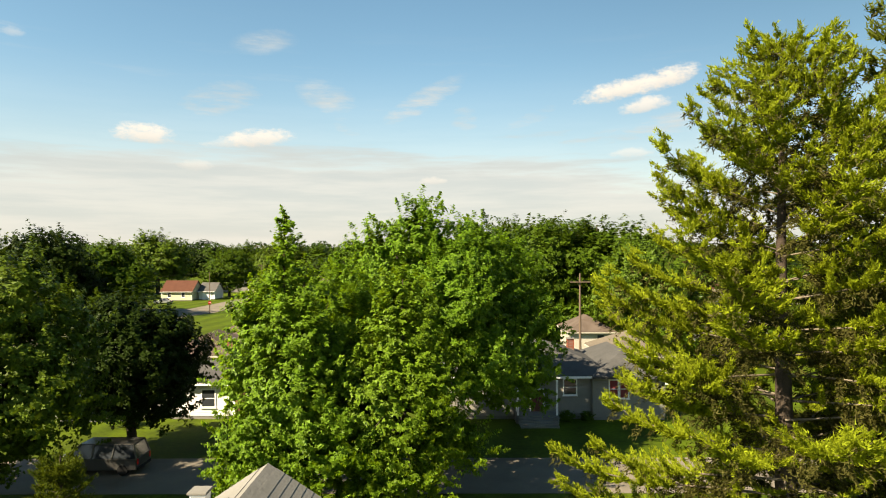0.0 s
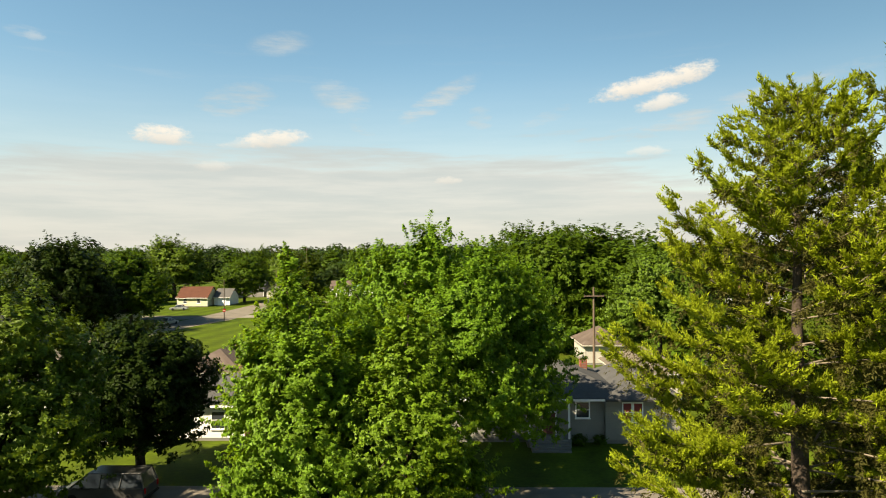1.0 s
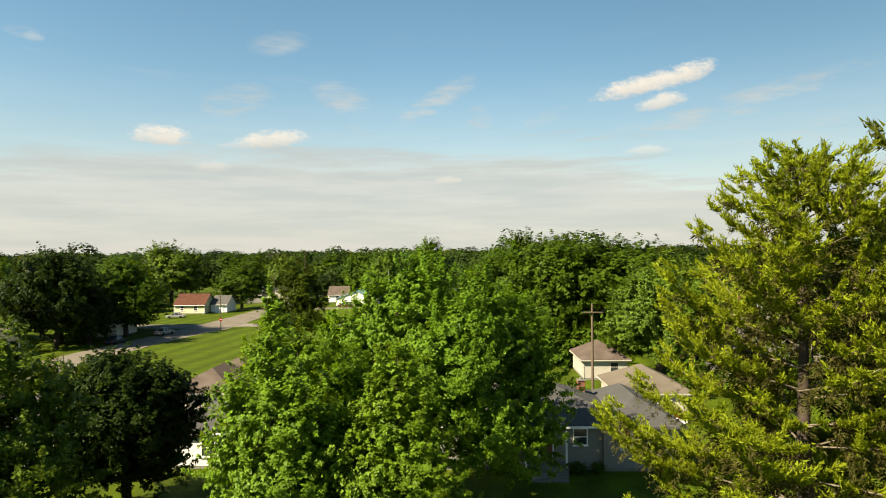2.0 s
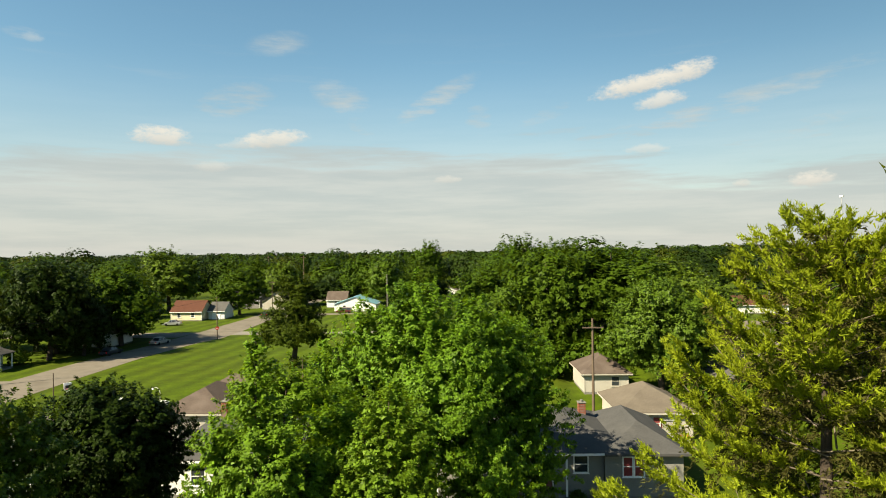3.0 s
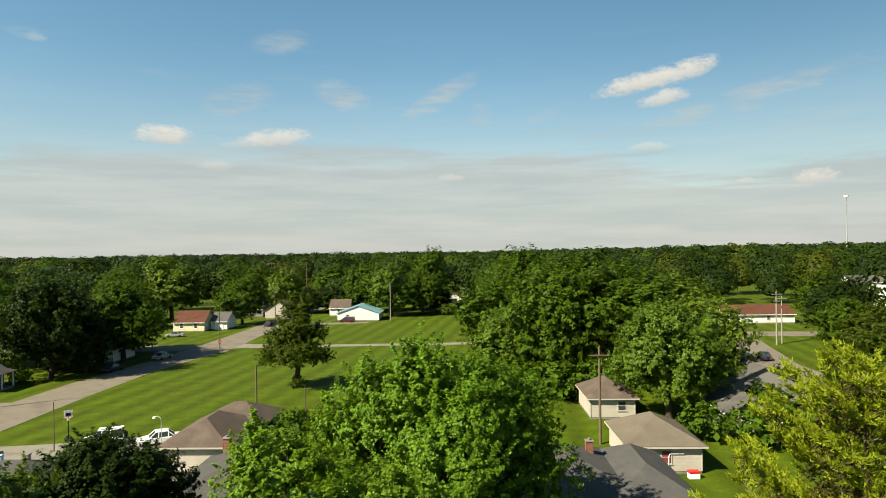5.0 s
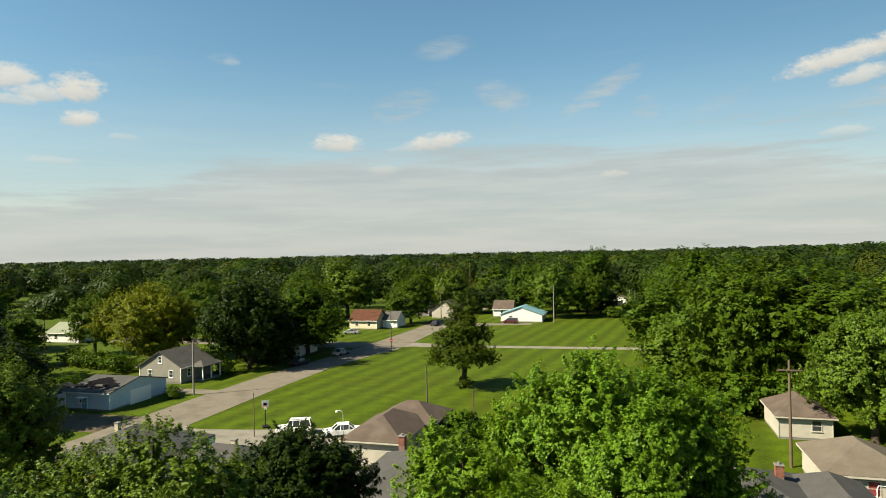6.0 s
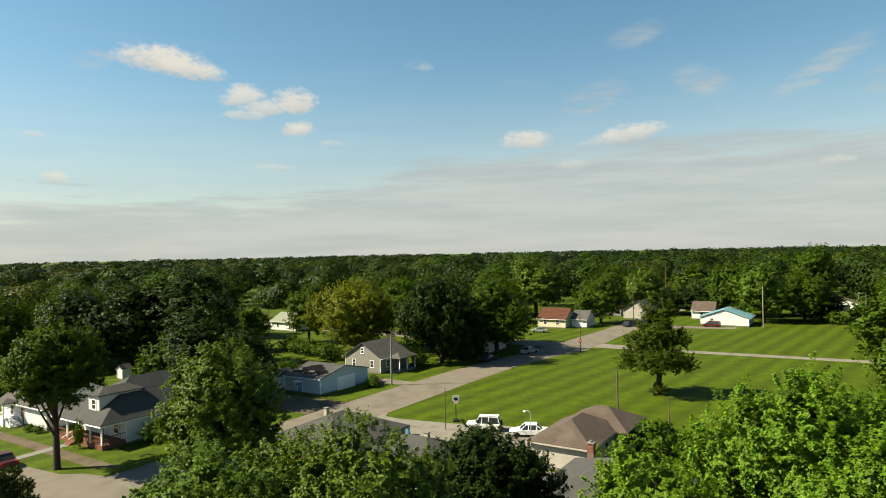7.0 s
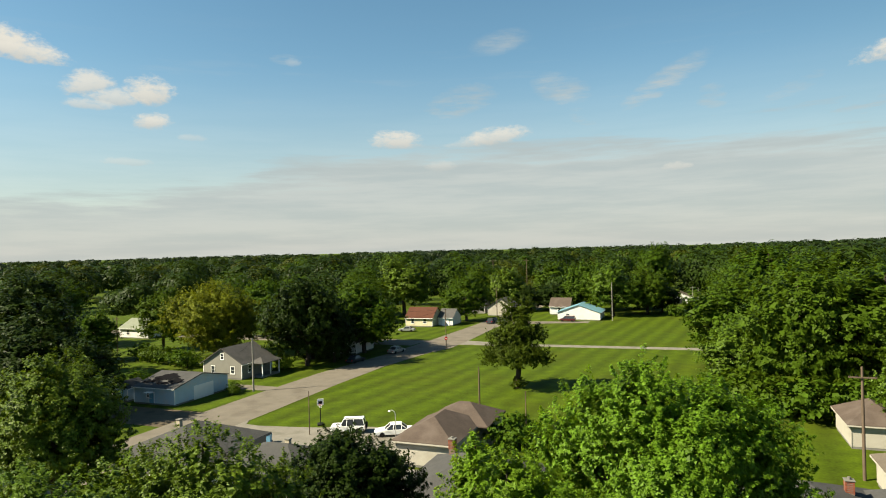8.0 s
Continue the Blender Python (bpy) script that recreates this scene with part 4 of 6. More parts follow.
def broadleaf(name, x, y, lobes, r, mat, clusters, per, leaf, spread, seed, label, top=None, base=None, group="", limbs=14, inner=0.25, simple=False, loose=0.18):
    """A broadleaf tree: tapered trunk with limbs, and a crown of leaves in clusters. Lobes are in metres about the foot."""
    t = thing(name, pose(x, y, 0), label, "tree", group)
    c, n, cl, big = crown_points(lobes, clusters, per, spread, seed, inner, loose)
    rng = np.random.default_rng(seed + 5)
    size = leaf * rng.uniform(0.6, 1.35, len(c)) * big
    idx = rng.choice(len(cl), min(limbs, len(cl)), replace=False)
    best = max(lobes, key=lambda l: l[2] + l[5])
    tip = top or (best[0] * 0.8, best[1] * 0.8, best[2] + best[5] * 0.6)
    tv, tf = trunk_arrays(base or (0, 0, 0), tip, r, lobes, cl[idx] * 0.93 + np.array([tip[0], tip[1], cl[idx][:, 2].mean()]) * 0.07, seed)
    raw("trunk", tv, tf, M_BARK, t)
    leaves("crown", c, n, size, mat, t, seed + 9, simple=simple)
    return t


def lobes_round(h, r, seed, n=7, low=0.25, squash=0.68):
    """A set of lobes for a crown h metres high and r wide, bulging unevenly."""
    rng = random.Random(seed)
    zc = h * (0.5 + low / 2)
    rz = h * (1 - low) / 2
    out = [(0, 0, zc, r * 0.6, r * 0.6, rz * 0.8)]
    n = n + 5
    for k in range(n):
        u = -0.72 + 1.6 * (k + 0.5) / n
        u = min(max(u + rng.uniform(-0.1, 0.1), -0.8), 0.85)
        a = k * 2.4 + rng.uniform(-0.4, 0.4)
        rad = r * squash * math.sqrt(1 - u * u) * rng.uniform(0.85, 1.12)
        s = rng.uniform(0.3, 0.46)
        out.append((rad * math.cos(a), rad * math.sin(a), zc + rz * 0.68 * u, r * s, r * s, max(rz * s * 0.9, r * s * 0.7)))
    out.append((rng.uniform(-0.2, 0.2) * r, rng.uniform(-0.2, 0.2) * r, h - rz * 0.34, r * 0.34, r * 0.34, rz * 0.34))
    return out


# the street maples in front of the first camera
broadleaf("maple_tree", -0.8, 43.4, [
    (0.2, -1.6, 8.6, 6.2, 6.0, 5.4), (-0.6, -3.8, 14.3, 1.9, 1.9, 2.2), (2.6, -3.0, 13.6, 1.9, 1.9, 2.0), (4.9, -0.6, 11.8, 2.6, 2.6, 2.4), (6.0, -1.0, 8.2, 2.7, 2.8, 2.5), (5.6, -2.6, 5.2, 2.8, 2.8, 2.2),
    (-3.0, -2.4, 13.0, 2.3, 2.3, 2.3), (-5.2, -1.4, 10.4, 2.6, 2.8, 2.6), (-5.4, -1.0, 6.4, 2.8, 2.8, 2.6), (0.8, -6.4, 9.8, 3.0, 2.8, 2.6), (-2.8, -6.2, 7.4, 3.0, 2.8, 2.4), (3.4, -6.4, 6.4, 2.8, 2.6, 2.2), (0.5, 3.0, 10.6, 3.6, 3.6, 3.0), (4.4, 3.4, 9.6, 2.8, 2.8, 2.8), (2.0, -5.2, 12.2, 2.2, 2.2, 2.0)],
    0.45, L_MAPLE, 3900, 66, 0.074, 0.165, 11, "large bright green street maple in full summer leaf", limbs=24, simple=True, inner=0.4)
broadleaf("maple_tree", -2.4, 30.2, [
    (0, 0, 5.6, 3.0, 2.8, 3.0), (0.4, 0.3, 9.2, 2.0, 2.0, 2.2), (0.6, 0.4, 11.0, 1.3, 1.3, 1.5), (2.4, 0.2, 4.2, 2.2, 2.0, 1.7), (-2.0, 0.2, 7.2, 2.0, 2.0, 1.8), (1.6, -0.6, 7.0, 1.8, 1.8, 1.7), (-2.2, -0.5, 4.2, 2.0, 2.0, 1.6), (0.6, -1.3, 2.8, 2.2, 1.8, 1.4), (-1.2, -0.8, 2.6, 2.0, 1.8, 1.4)],
    0.22, L_MAPLE, 1250, 62, 0.07, 0.155, 22, "young bright green maple with low hanging branches", simple=True, inner=0.38)
broadleaf("maple_tree", -7.4, 29.0, [
    (0.3, 0, 5.6, 2.4, 2.6, 3.4), (0.3, 0.2, 9.8, 1.3, 1.3, 2.0), (0.2, 0.2, 12.4, 0.5, 0.5, 1.9), (0.25, 0.2, 14.4, 0.22, 0.22, 0.8), (-1.3, 0.5, 9.6, 0.9, 0.9, 1.7), (1.3, -0.2, 9.4, 0.9, 0.9, 1.8), (-1.5, 0.3, 7.6, 1.5, 1.5, 1.5), (2.2, 1.6, 8.0, 1.9, 1.8, 1.8), (-1.2, -0.4, 4.6, 1.8, 1.8, 1.7), (2.2, -0.9, 4.6, 2.2, 1.9, 1.9), (0.2, -1.4, 3.0, 2.2, 1.8, 1.5), (3.2, 3.4, 9.6, 1.9, 2.0, 2.2), (3.0, 4.2, 6.4, 2.2, 2.2, 2.4), (-1.8, 0.3, 2.6, 1.4, 1.4, 1.0)],
    0.22, L_MAPLE, 1850, 62, 0.07, 0.155, 12, "young bright green maple with a slender leading shoot", simple=True, inner=0.38)
broadleaf("maple_tree", -8.8, 34.4, [
    (-0.4, 2.2, 7.6, 2.8, 2.8, 3.2), (1.4, 1.4, 10.6, 2.0, 2.0, 1.9), (-0.7, 0.6, 5.4, 2.0, 2.4, 2.4), (-0.8, 2.6, 10.4, 1.8, 1.8, 1.7), (1.8, 0.4, 6.6, 2.2, 2.2, 2.2), (-1.4, 1.8, 8.0, 1.6, 1.8, 1.7), (0.4, -0.8, 4.0, 2.2, 2.0, 1.7)],
    0.24, L_MAPLE, 1200, 60, 0.074, 0.165, 23, "bright green maple between two larger ones", simple=True, inner=0.38)
# the round dark maple beside the street and its neighbours
broadleaf("dark_maple_tree", -20.6, 42.6, lobes_round(10.5, 5.0, 3, 11, 0.06, 0.6), 0.3, L_DARK, 2200, 44, 0.095, 0.2, 13, "round dense dark-leaved maple by the street", simple=True)
broadleaf("maple_tree", -21.8, 30.5, lobes_round(14.2, 5.4, 4, 9, 0.03, 0.68), 0.36, L_LIGHT, 1700, 58, 0.075, 0.165, 14, "green street maple in full leaf", simple=True, inner=0.42)
broadleaf("maple_tree", -27.4, 25.0, lobes_round(13.6, 5.3, 5, 9, 0.03, 0.68), 0.34, L_LIGHT, 1500, 54, 0.075, 0.165, 15, "green street maple in full leaf", simple=True, inner=0.42)
broadleaf("maple_tree", -24.6, 21.4, lobes_round(12.4, 4.6, 27, 8, 0.05, 0.68), 0.28, L_LIGHT, 977, 52, 0.085, 0.19, 25, "green street maple in full leaf", simple=True, inner=0.42)
broadleaf("maple_tree", -29.6, 33.0, lobes_round(11.4, 4.6, 26, 8, 0.05, 0.68), 0.28, L_LIGHT, 1035, 52, 0.085, 0.19, 24, "green street maple in full leaf", simple=True, inner=0.42)
broadleaf("maple_tree", -49.0, 42.6, lobes_round(14.8, 5.6, 6, 10, 0.05, 0.68), 0.34, L_LIGHT, 2000, 46, 0.1, 0.2, 17, "tall green maple on the street corner", simple=True, inner=0.42)
broadleaf("maple_tree", -72.6, 39.7, lobes_round(15.8, 4.9, 7, 9, 0.36, 0.68), 0.34, L_MID, 1600, 40, 0.11, 0.21, 18, "street tree with a bare lower trunk on the verge", simple=True)
broadleaf("park_tree", -25.4, 104.7, [
    (0, 0, 7.0, 2.6, 2.6, 3.0), (0.5, 0, 10.6, 2.1, 2.1, 2.2), (-0.9, 0.3, 13.0, 1.2, 1.2, 1.3), (1.7, 0.2, 12.9, 1.5, 1.3, 1.5), (-3.6, 0.5, 4.9, 2.2, 2.2, 1.5), (3.9, -0.3, 4.9, 2.0, 2.2, 1.3), (0.4, -3.4, 5.0, 2.2, 2.2, 1.5), (-0.4, 3.4, 5.2, 2.2, 2.2, 1.6), (-2.6, -1.4, 8.0, 1.6, 1.7, 1.4), (2.9, 1.0, 8.4, 1.6, 1.7, 1.5), (-1.4, 0.4, 10.6, 1.5, 1.5, 1.5), (-2.2, -1.5, 5.8, 1.9, 1.9, 1.6), (2.2, -1.6, 5.8, 1.9, 1.9, 1.5), (0.1, -0.3, 0.7, 1.1, 1.0, 0.7)],
    0.42, L_OLIVE, 1100, 44, 0.105, 0.27, 19, "olive-green open-crowned tree alone on the park lawn", inner=0.3, simple=True)
broadleaf("silver_maple_tree", 26.6, 84.6, lobes_round(14.6, 7.0, 9, 11, 0.05, 0.68), 0.4, L_LIGHT, 2100, 34, 0.13, 0.3, 20, "bright green silver maple behind the garages", simple=True, inner=0.42)

broadleaf("broad_tree", -98, 119, lobes_round(16.8, 9.2, 31, 18, -0.06, 0.76), 0.5, L_YELLOW, 2000, 34, 0.15, 0.32, 32, "broad domed tree with yellowing olive leaves", simple=True, loose=0.12)

# ---- medium distance: trees that share a few crowns ----
PROTO = []
for k, (h, r, low, n) in enumerate([(14, 5.6, 0.05, 10), (15, 5.0, 0.08, 9), (13, 6.2, 0.04, 11), (16, 4.8, 0.08, 10), (12, 4.8, 0.03, 9)]):
    PROTO.append((h, r, broadleaf("broadleaf_tree", -600 - 30 * k, -700, lobes_round(h, r, 40 + k, n, low, 0.68), 0.34, L_MID, 820, 23, 0.162, 0.29, 60 + k, "green broadleaf tree in full summer leaf", group="neighbourhood trees", limbs=8, inner=0.3, simple=True, loose=0.12)))


def plant(k, x, y, h, r, mat, label, spin=0.0):
    ph, pr, proto = PROTO[k % len(PROTO)]
    t = copy_thing(proto, pose(x, y, hill(x, y) - 0.09 * h, 0, 0, spin) @ Matrix.Diagonal((r / pr, r / pr, 1.09 * h / ph, 1)))
    tagged(t, label)
    for ch in t.children:
        if ch.name.startswith("crown"):
            ch.material_slots[0].link = "OBJECT"
            ch.material_slots[0].material = mat
    return t


GREEN, BRIGHT, DEEP = "mid-green broadleaf tree in full leaf", "fresh light-green broadleaf tree in full leaf", "deep dark-green broadleaf tree"
EAST_TREES = [
    (0, 8, 129, 15.5, 8.5, L_MID, GREEN), (2, 15.5, 106, 19, 9, L_MID, GREEN), (1, 17, 160, 21.3, 9.5, L_MID, GREEN), (3, 27, 107, 19, 9, L_MID, GREEN), (4, 39, 119, 16.5, 8, L_LIGHT, BRIGHT),
    (0, 31, 158, 19.5, 10, L_MID, GREEN), (1, 20, 130, 19.5, 9, L_MID, GREEN), (3, 33, 132, 18.5, 8, L_MID, GREEN), (4, 7, 112, 10, 5, L_LIGHT, BRIGHT), (0, 45, 145, 16, 8, L_MID, GREEN),
    (2, 13, 182, 17, 8, L_MID, GREEN), (1, 24, 182, 20, 9, L_MID, GREEN), (3, 42, 172, 18, 9, L_MID, GREEN), (2, 36, 97, 15, 6.5, L_LIGHT, BRIGHT), (0, 14, 204, 17, 8, L_MID, GREEN),
    (1, 10, 146, 16, 7, L_MID, GREEN),
]
WEST_TREES = [
    (2, -71, 114, 18.0, 8.6, L_DARK, DEEP), (0, -67, 131, 15.6, 8.0, L_MID, GREEN), (1, -80, 124, 15.5, 7, L_DARK, DEEP), (3, -76, 136, 14, 7, L_MID, GREEN), (4, -72, 143, 11, 5, L_LIGHT, BRIGHT),
    (0, -123, 79, 17.7, 9.4, L_DARK, DEEP), (1, -115, 87, 20, 9.5, L_DARK, DEEP), (3, -121, 107, 11, 5, L_MID, GREEN), (2, -148, 78, 14, 9, L_MID, GREEN),
    (4, -104, 84, 12, 6, L_MID, GREEN), (1, -146, 102, 18, 9, L_MID, GREEN), (3, -124, 82, 15, 6, L_DARK, DEEP), (2, -142, 62, 16, 8, L_MID, GREEN), (4, -134, 74, 16, 8, L_DARK, DEEP),
    (0, -128, 50, 15, 7, L_MID, GREEN), (2, -160, 88, 17, 9, L_MID, GREEN), (3, -150, 120, 18, 9, L_MID, GREEN), (1, -118, 124, 15, 5.5, L_MID, GREEN),
    (4, -77.5, 68.5, 11.5, 5, L_DARK, DEEP), (2, -74, 121, 14, 7.5, L_DARK, DEEP), (4, -67.5, 118.5, 10, 5, L_DARK, DEEP), (0, -70, 138, 12, 6.5, L_DARK, DEEP), (1, -88.5, 70.5, 16.5, 6.6, L_DARK, DEEP), (3, -83, 66, 13, 5.5, L_DARK, DEEP), (0, -92, 68, 11, 5.5, L_MID, GREEN),
]
NORTH_TREES = [
    (1, -92, 207, 20, 10, L_LIGHT, BRIGHT), (0, -64, 192, 14.4, 7.5, L_MID, GREEN), (2, -96, 180, 15, 8, L_MID, GREEN), (0, -22, 212, 17, 9, L_LIGHT, BRIGHT), (1, -12, 218, 15, 7, L_MID, GREEN), (2, -32, 226, 17, 9, L_MID, GREEN),
    (3, -48, 258, 16.5, 10, L_MID, GREEN), (1, -12, 272, 22, 7.5, L_MID, GREEN), (2, 4, 277, 17, 9, L_DARK, DEEP), (4, -60, 224, 15, 7, L_LIGHT, BRIGHT), (0, -74, 238, 17, 8, L_MID, GREEN), (3, -30, 258, 17, 8, L_MID, GREEN), (4, -44, 228, 9, 7, L_DARK, DEEP), (2, -8, 226, 9, 7, L_DARK, DEEP), (0, -52, 224, 9, 6, L_DARK, DEEP), (1, -16, 234, 12, 8, L_DARK, DEEP),
    (0, 14, 236, 17, 8, L_MID, GREEN), (1, -104, 196, 16, 8, L_MID, GREEN), (3, -112, 172, 16, 8, L_MID, GREEN), (2, -108, 150, 16, 8, L_MID, GREEN), (0, -90, 148, 14, 7, L_MID, GREEN),
]
FAR_EAST_TREES = [
    (0, 97, 178, 15, 7, L_MID, GREEN), (1, 84, 150, 12, 6, L_DARK, DEEP), (3, 92, 160, 14, 7, L_DARK, DEEP), (2, 78, 136, 11, 6, L_MID, GREEN), (0, 50, 82, 11, 5, L_OLIVE, GREEN), (4, 46, 70, 10, 5, L_OLIVE, GREEN), (1, 68, 108, 12, 6, L_OLIVE, GREEN), (3, 60, 92, 12, 6, L_OLIVE, GREEN),
]
for i, (k, x, y, h, r, mat, label) in enumerate(EAST_TREES + WEST_TREES + NORTH_TREES + FAR_EAST_TREES):
    plant(k, x, y, h, r, mat, label, spin=(i * 67) % 360)
for h, r, proto in PROTO:
    for ob in (*proto.children, proto):
        bpy.data.objects.remove(ob, do_unlink=True)

# ---- the far woods: one canopy of leafy clumps to the horizon ----
OPEN = [(-66, -48, 20, 270), (-56, 3, 79, 212), (-24, 4, 196, 276), (60, 165, 150, 232), (160, 200, 240, 310), (44, 66, 100, 175), (-160, -60, 20, 160), (-95, -48, 160, 226)]


def far_woods():
    rng = np.random.default_rng(77)
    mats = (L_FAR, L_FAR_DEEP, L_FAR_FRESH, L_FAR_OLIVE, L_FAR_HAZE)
    sets = [([], [], []) for _ in mats]
    # nearest and farthest distance, trees, leaves on each, leaf size, spread of heights and radii
    bands = [(150, 330, 250, 900, 0.5, (10, 19), (6.0, 10.6)), (330, 620, 510, 380, 0.86, (10, 18), (6.5, 11.5)), (620, 1100, 680, 130, 1.5, (7, 16), (7, 13)), (1100, 3000, 860, 48, 2.4, (6, 15), (13, 23))]
    for d0, d1, count, per, leaf, heights, radii in bands:
        az = np.radians(rng.uniform(-76, 43, count))
        d = np.sqrt(rng.uniform(d0 ** 2, d1 ** 2, count)) if d1 < 1200 else rng.uniform(d0, d1, count)
        for a, dist in zip(az, d):
            x, y = dist * math.sin(a), dist * math.cos(a)
            if any(x0 < x < x1 and y0 < y < y1 for x0, x1, y0, y1 in OPEN):
                continue
            big = rng.random()
            h = (heights[0] + (heights[1] - heights[0]) * big) * rng.choice((1, 1, 1, 1.15))
            r = (radii[0] + (radii[1] - radii[0]) * big) * rng.uniform(0.75, 1.1)
            v = rng.normal(size=(per, 3))
            v /= np.linalg.norm(v, axis=1, keepdims=True)
            v[:, 2] = np.abs(v[:, 2]) * np.where(rng.random(per) < 0.25, -0.7, 1)
            # boughs make every outline uneven, with hollows between them
            k = np.full((per, 1), 0.68)
            face = np.zeros((per, 3))
            for _ in range(11):
                b = rng.normal(size=3)
                b[2] = abs(b[2]) * 0.9
                b /= np.linalg.norm(b)
                near = np.clip((v @ b - 0.72) / 0.2, 0, 1)[:, None]
                k = np.maximum(k, 0.68 + rng.uniform(0.24, 0.42) * np.sqrt(near))
                face += near * (v - b * 0.75)
            k = k * rng.uniform(0.9, 1.04, (per, 1))
            c = np.array([x, y, hill(x, y) + h * 0.5]) + v * k * np.array([r, r, h * 0.5])
            # the share of leaves with haze in their colour grows with distance
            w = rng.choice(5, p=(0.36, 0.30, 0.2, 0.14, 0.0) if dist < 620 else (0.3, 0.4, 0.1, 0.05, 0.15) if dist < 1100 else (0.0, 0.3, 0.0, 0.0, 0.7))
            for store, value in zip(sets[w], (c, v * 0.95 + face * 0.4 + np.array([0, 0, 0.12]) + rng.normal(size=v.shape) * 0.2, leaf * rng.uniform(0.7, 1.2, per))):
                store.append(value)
    for (C, N, S), mat, words in zip(sets, mats, ("mid-green", "dark green", "fresh green", "olive green", "haze-tinted blue-green")):
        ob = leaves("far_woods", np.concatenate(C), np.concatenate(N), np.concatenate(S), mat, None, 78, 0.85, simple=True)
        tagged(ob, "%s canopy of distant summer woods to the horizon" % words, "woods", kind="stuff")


far_woods()

# ---- conifers ----


def needles(name, base, way, length, width, mat, parent, seed):
    """One thin pointed needle per base, along its way."""
    rng = np.random.default_rng(seed)
    side = np.cross(way, rng.normal(size=way.shape))
    side *= (width * 0.5 / np.maximum(np.linalg.norm(side, axis=1), 1e-6))[:, None]
    V = np.stack([base - side, base + side, base + way * length[:, None]], 1).reshape(-1, 3)
    return raw(name, V, np.arange(len(base) * 3).reshape(-1, 3), mat, parent)


def spruce(name, x, y, h, r, seed, label, low=0.9, gap=0.62, mat=L_SPRUCE, dense=1.0, needle=1.0, power=0.66, inner=L_SPRUCE_DARK):
    """A conifer: straight trunk, whorls of upswept branches, each a flat spray of needled twigs, and drooping inner twigs. r: the reach at the foot."""
    rng = random.Random(seed)
    nr = np.random.default_rng(seed)
    t = thing(name, pose(x, y, 0), label, "tree")
    tv, tf = tubes([([(0, 0, -0.2), (0.05, 0, h * 0.3), (-0.04, 0.05, h * 0.65), (0, 0, h - 0.1)], [0.38, 0.29, 0.15, 0.015])], 10)
    raw("trunk", tv, tf, M_BARK, t)
    limbs, fresh, old = [], [], []
    z = low
    while z < h - 0.45:
        f = z / h
        tier = rng.uniform(0.82, 1.08)
        a0 = rng.uniform(0, 6.28)
        count = 5
        for k in range(count):
            a = a0 + 2 * math.pi * k / count + rng.uniform(-0.3, 0.3)
            ln = r * ((h - z) / (h - low)) ** power * tier * rng.choice((0.62, 0.85, 0.95, 1.0, 1.1)) + 0.12
            u, side = Vector((math.cos(a), math.sin(a), 0)), Vector((-math.sin(a), math.cos(a), 0))
            lift = 0.02 + 0.75 * max(f - 0.25, 0) ** 1.3 + rng.uniform(-0.08, 0.1)
            z0 = z + rng.uniform(-0.15, 0.15)

            def spine(s):
                return u * (ln * s) + side * (0.05 * ln * math.sin(3 * s + a * 5)) + Vector((0, 0, z0 + ln * (lift * s - 0.30 * s * s * (1.15 - f) + 0.30 * s ** 4)))

            limbs.append(([spine(s) for s in (0, 0.3, 0.6, 0.85, 1.0)], [0.05 * (1.2 - f), 0.04 * (1.2 - f), 0.028 * (1.2 - f), 0.014, 0.005]))
            subs = max(3, int(ln * 3.6 * dense))
            for j in range(subs):
                s = 0.16 + 0.84 * (j + rng.random()) / subs
                p0 = spine(s)
                for sd in (-1, 1):
                    tl = (ln * 0.2 * (1.05 - s) + 0.36) * rng.uniform(0.6, 1.2)
                    d = (side * sd * rng.uniform(0.5, 1.2) + u * rng.uniform(0.35, 0.95)).normalized()
                    rise = rng.uniform(0.0, 0.6) + 0.4 * f
                    # twigs near the trunk: browned with age, and coloured darker for inner shade
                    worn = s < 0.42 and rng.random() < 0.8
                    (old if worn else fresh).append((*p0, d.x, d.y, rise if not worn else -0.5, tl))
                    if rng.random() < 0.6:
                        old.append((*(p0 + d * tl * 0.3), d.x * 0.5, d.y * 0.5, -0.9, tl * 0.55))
            tip = spine(1.0)
            fresh.append((*(tip - u * 0.35), u.x, u.y, 0.35 + 0.4 * f, 0.42))
        z += gap * rng.uniform(0.75, 1.2) * (1 if f < 0.7 else 0.8)
    # the leading shoot
    for i in range(9):
        a = i * 2.4
        fresh.append((0, 0, h - 0.5 - 0.09 * i, 0.45 * math.cos(a), 0.45 * math.sin(a), 1.0, 0.16 + 0.03 * i))
    fresh.append((0, 0, h - 0.7, 0.01, 0, 3.0, 0.22))
    lv, lf = tubes(limbs, 5)
    raw("branch", lv, lf, M_BARK_PALE, t)
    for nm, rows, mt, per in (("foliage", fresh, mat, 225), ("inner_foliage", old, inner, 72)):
        T = np.array(rows)
        n = np.maximum((T[:, 6] * per / needle).astype(int), 8)
        D = np.repeat(T, n, axis=0)
        q = nr.uniform(0.0, 1.0, len(D))
        way = np.stack([D[:, 3], D[:, 4], np.zeros(len(D))], 1)
        way /= np.linalg.norm(way, axis=1, keepdims=True)
        base = D[:, :3] + way * (D[:, 6] * q)[:, None]
        base[:, 2] += D[:, 5] * D[:, 6] * (0.35 * q + 0.65 * q * q)
        base += nr.normal(size=base.shape) * np.array([0.038, 0.038, 0.03]) * needle
        way[:, 2] += D[:, 5] * (0.35 + 1.3 * q)
        way = way / np.linalg.norm(way, axis=1, keepdims=True) + nr.normal(size=way.shape) * 0.55 + np.array([0, 0, 0.25])
        way /= np.linalg.norm(way, axis=1, keepdims=True)
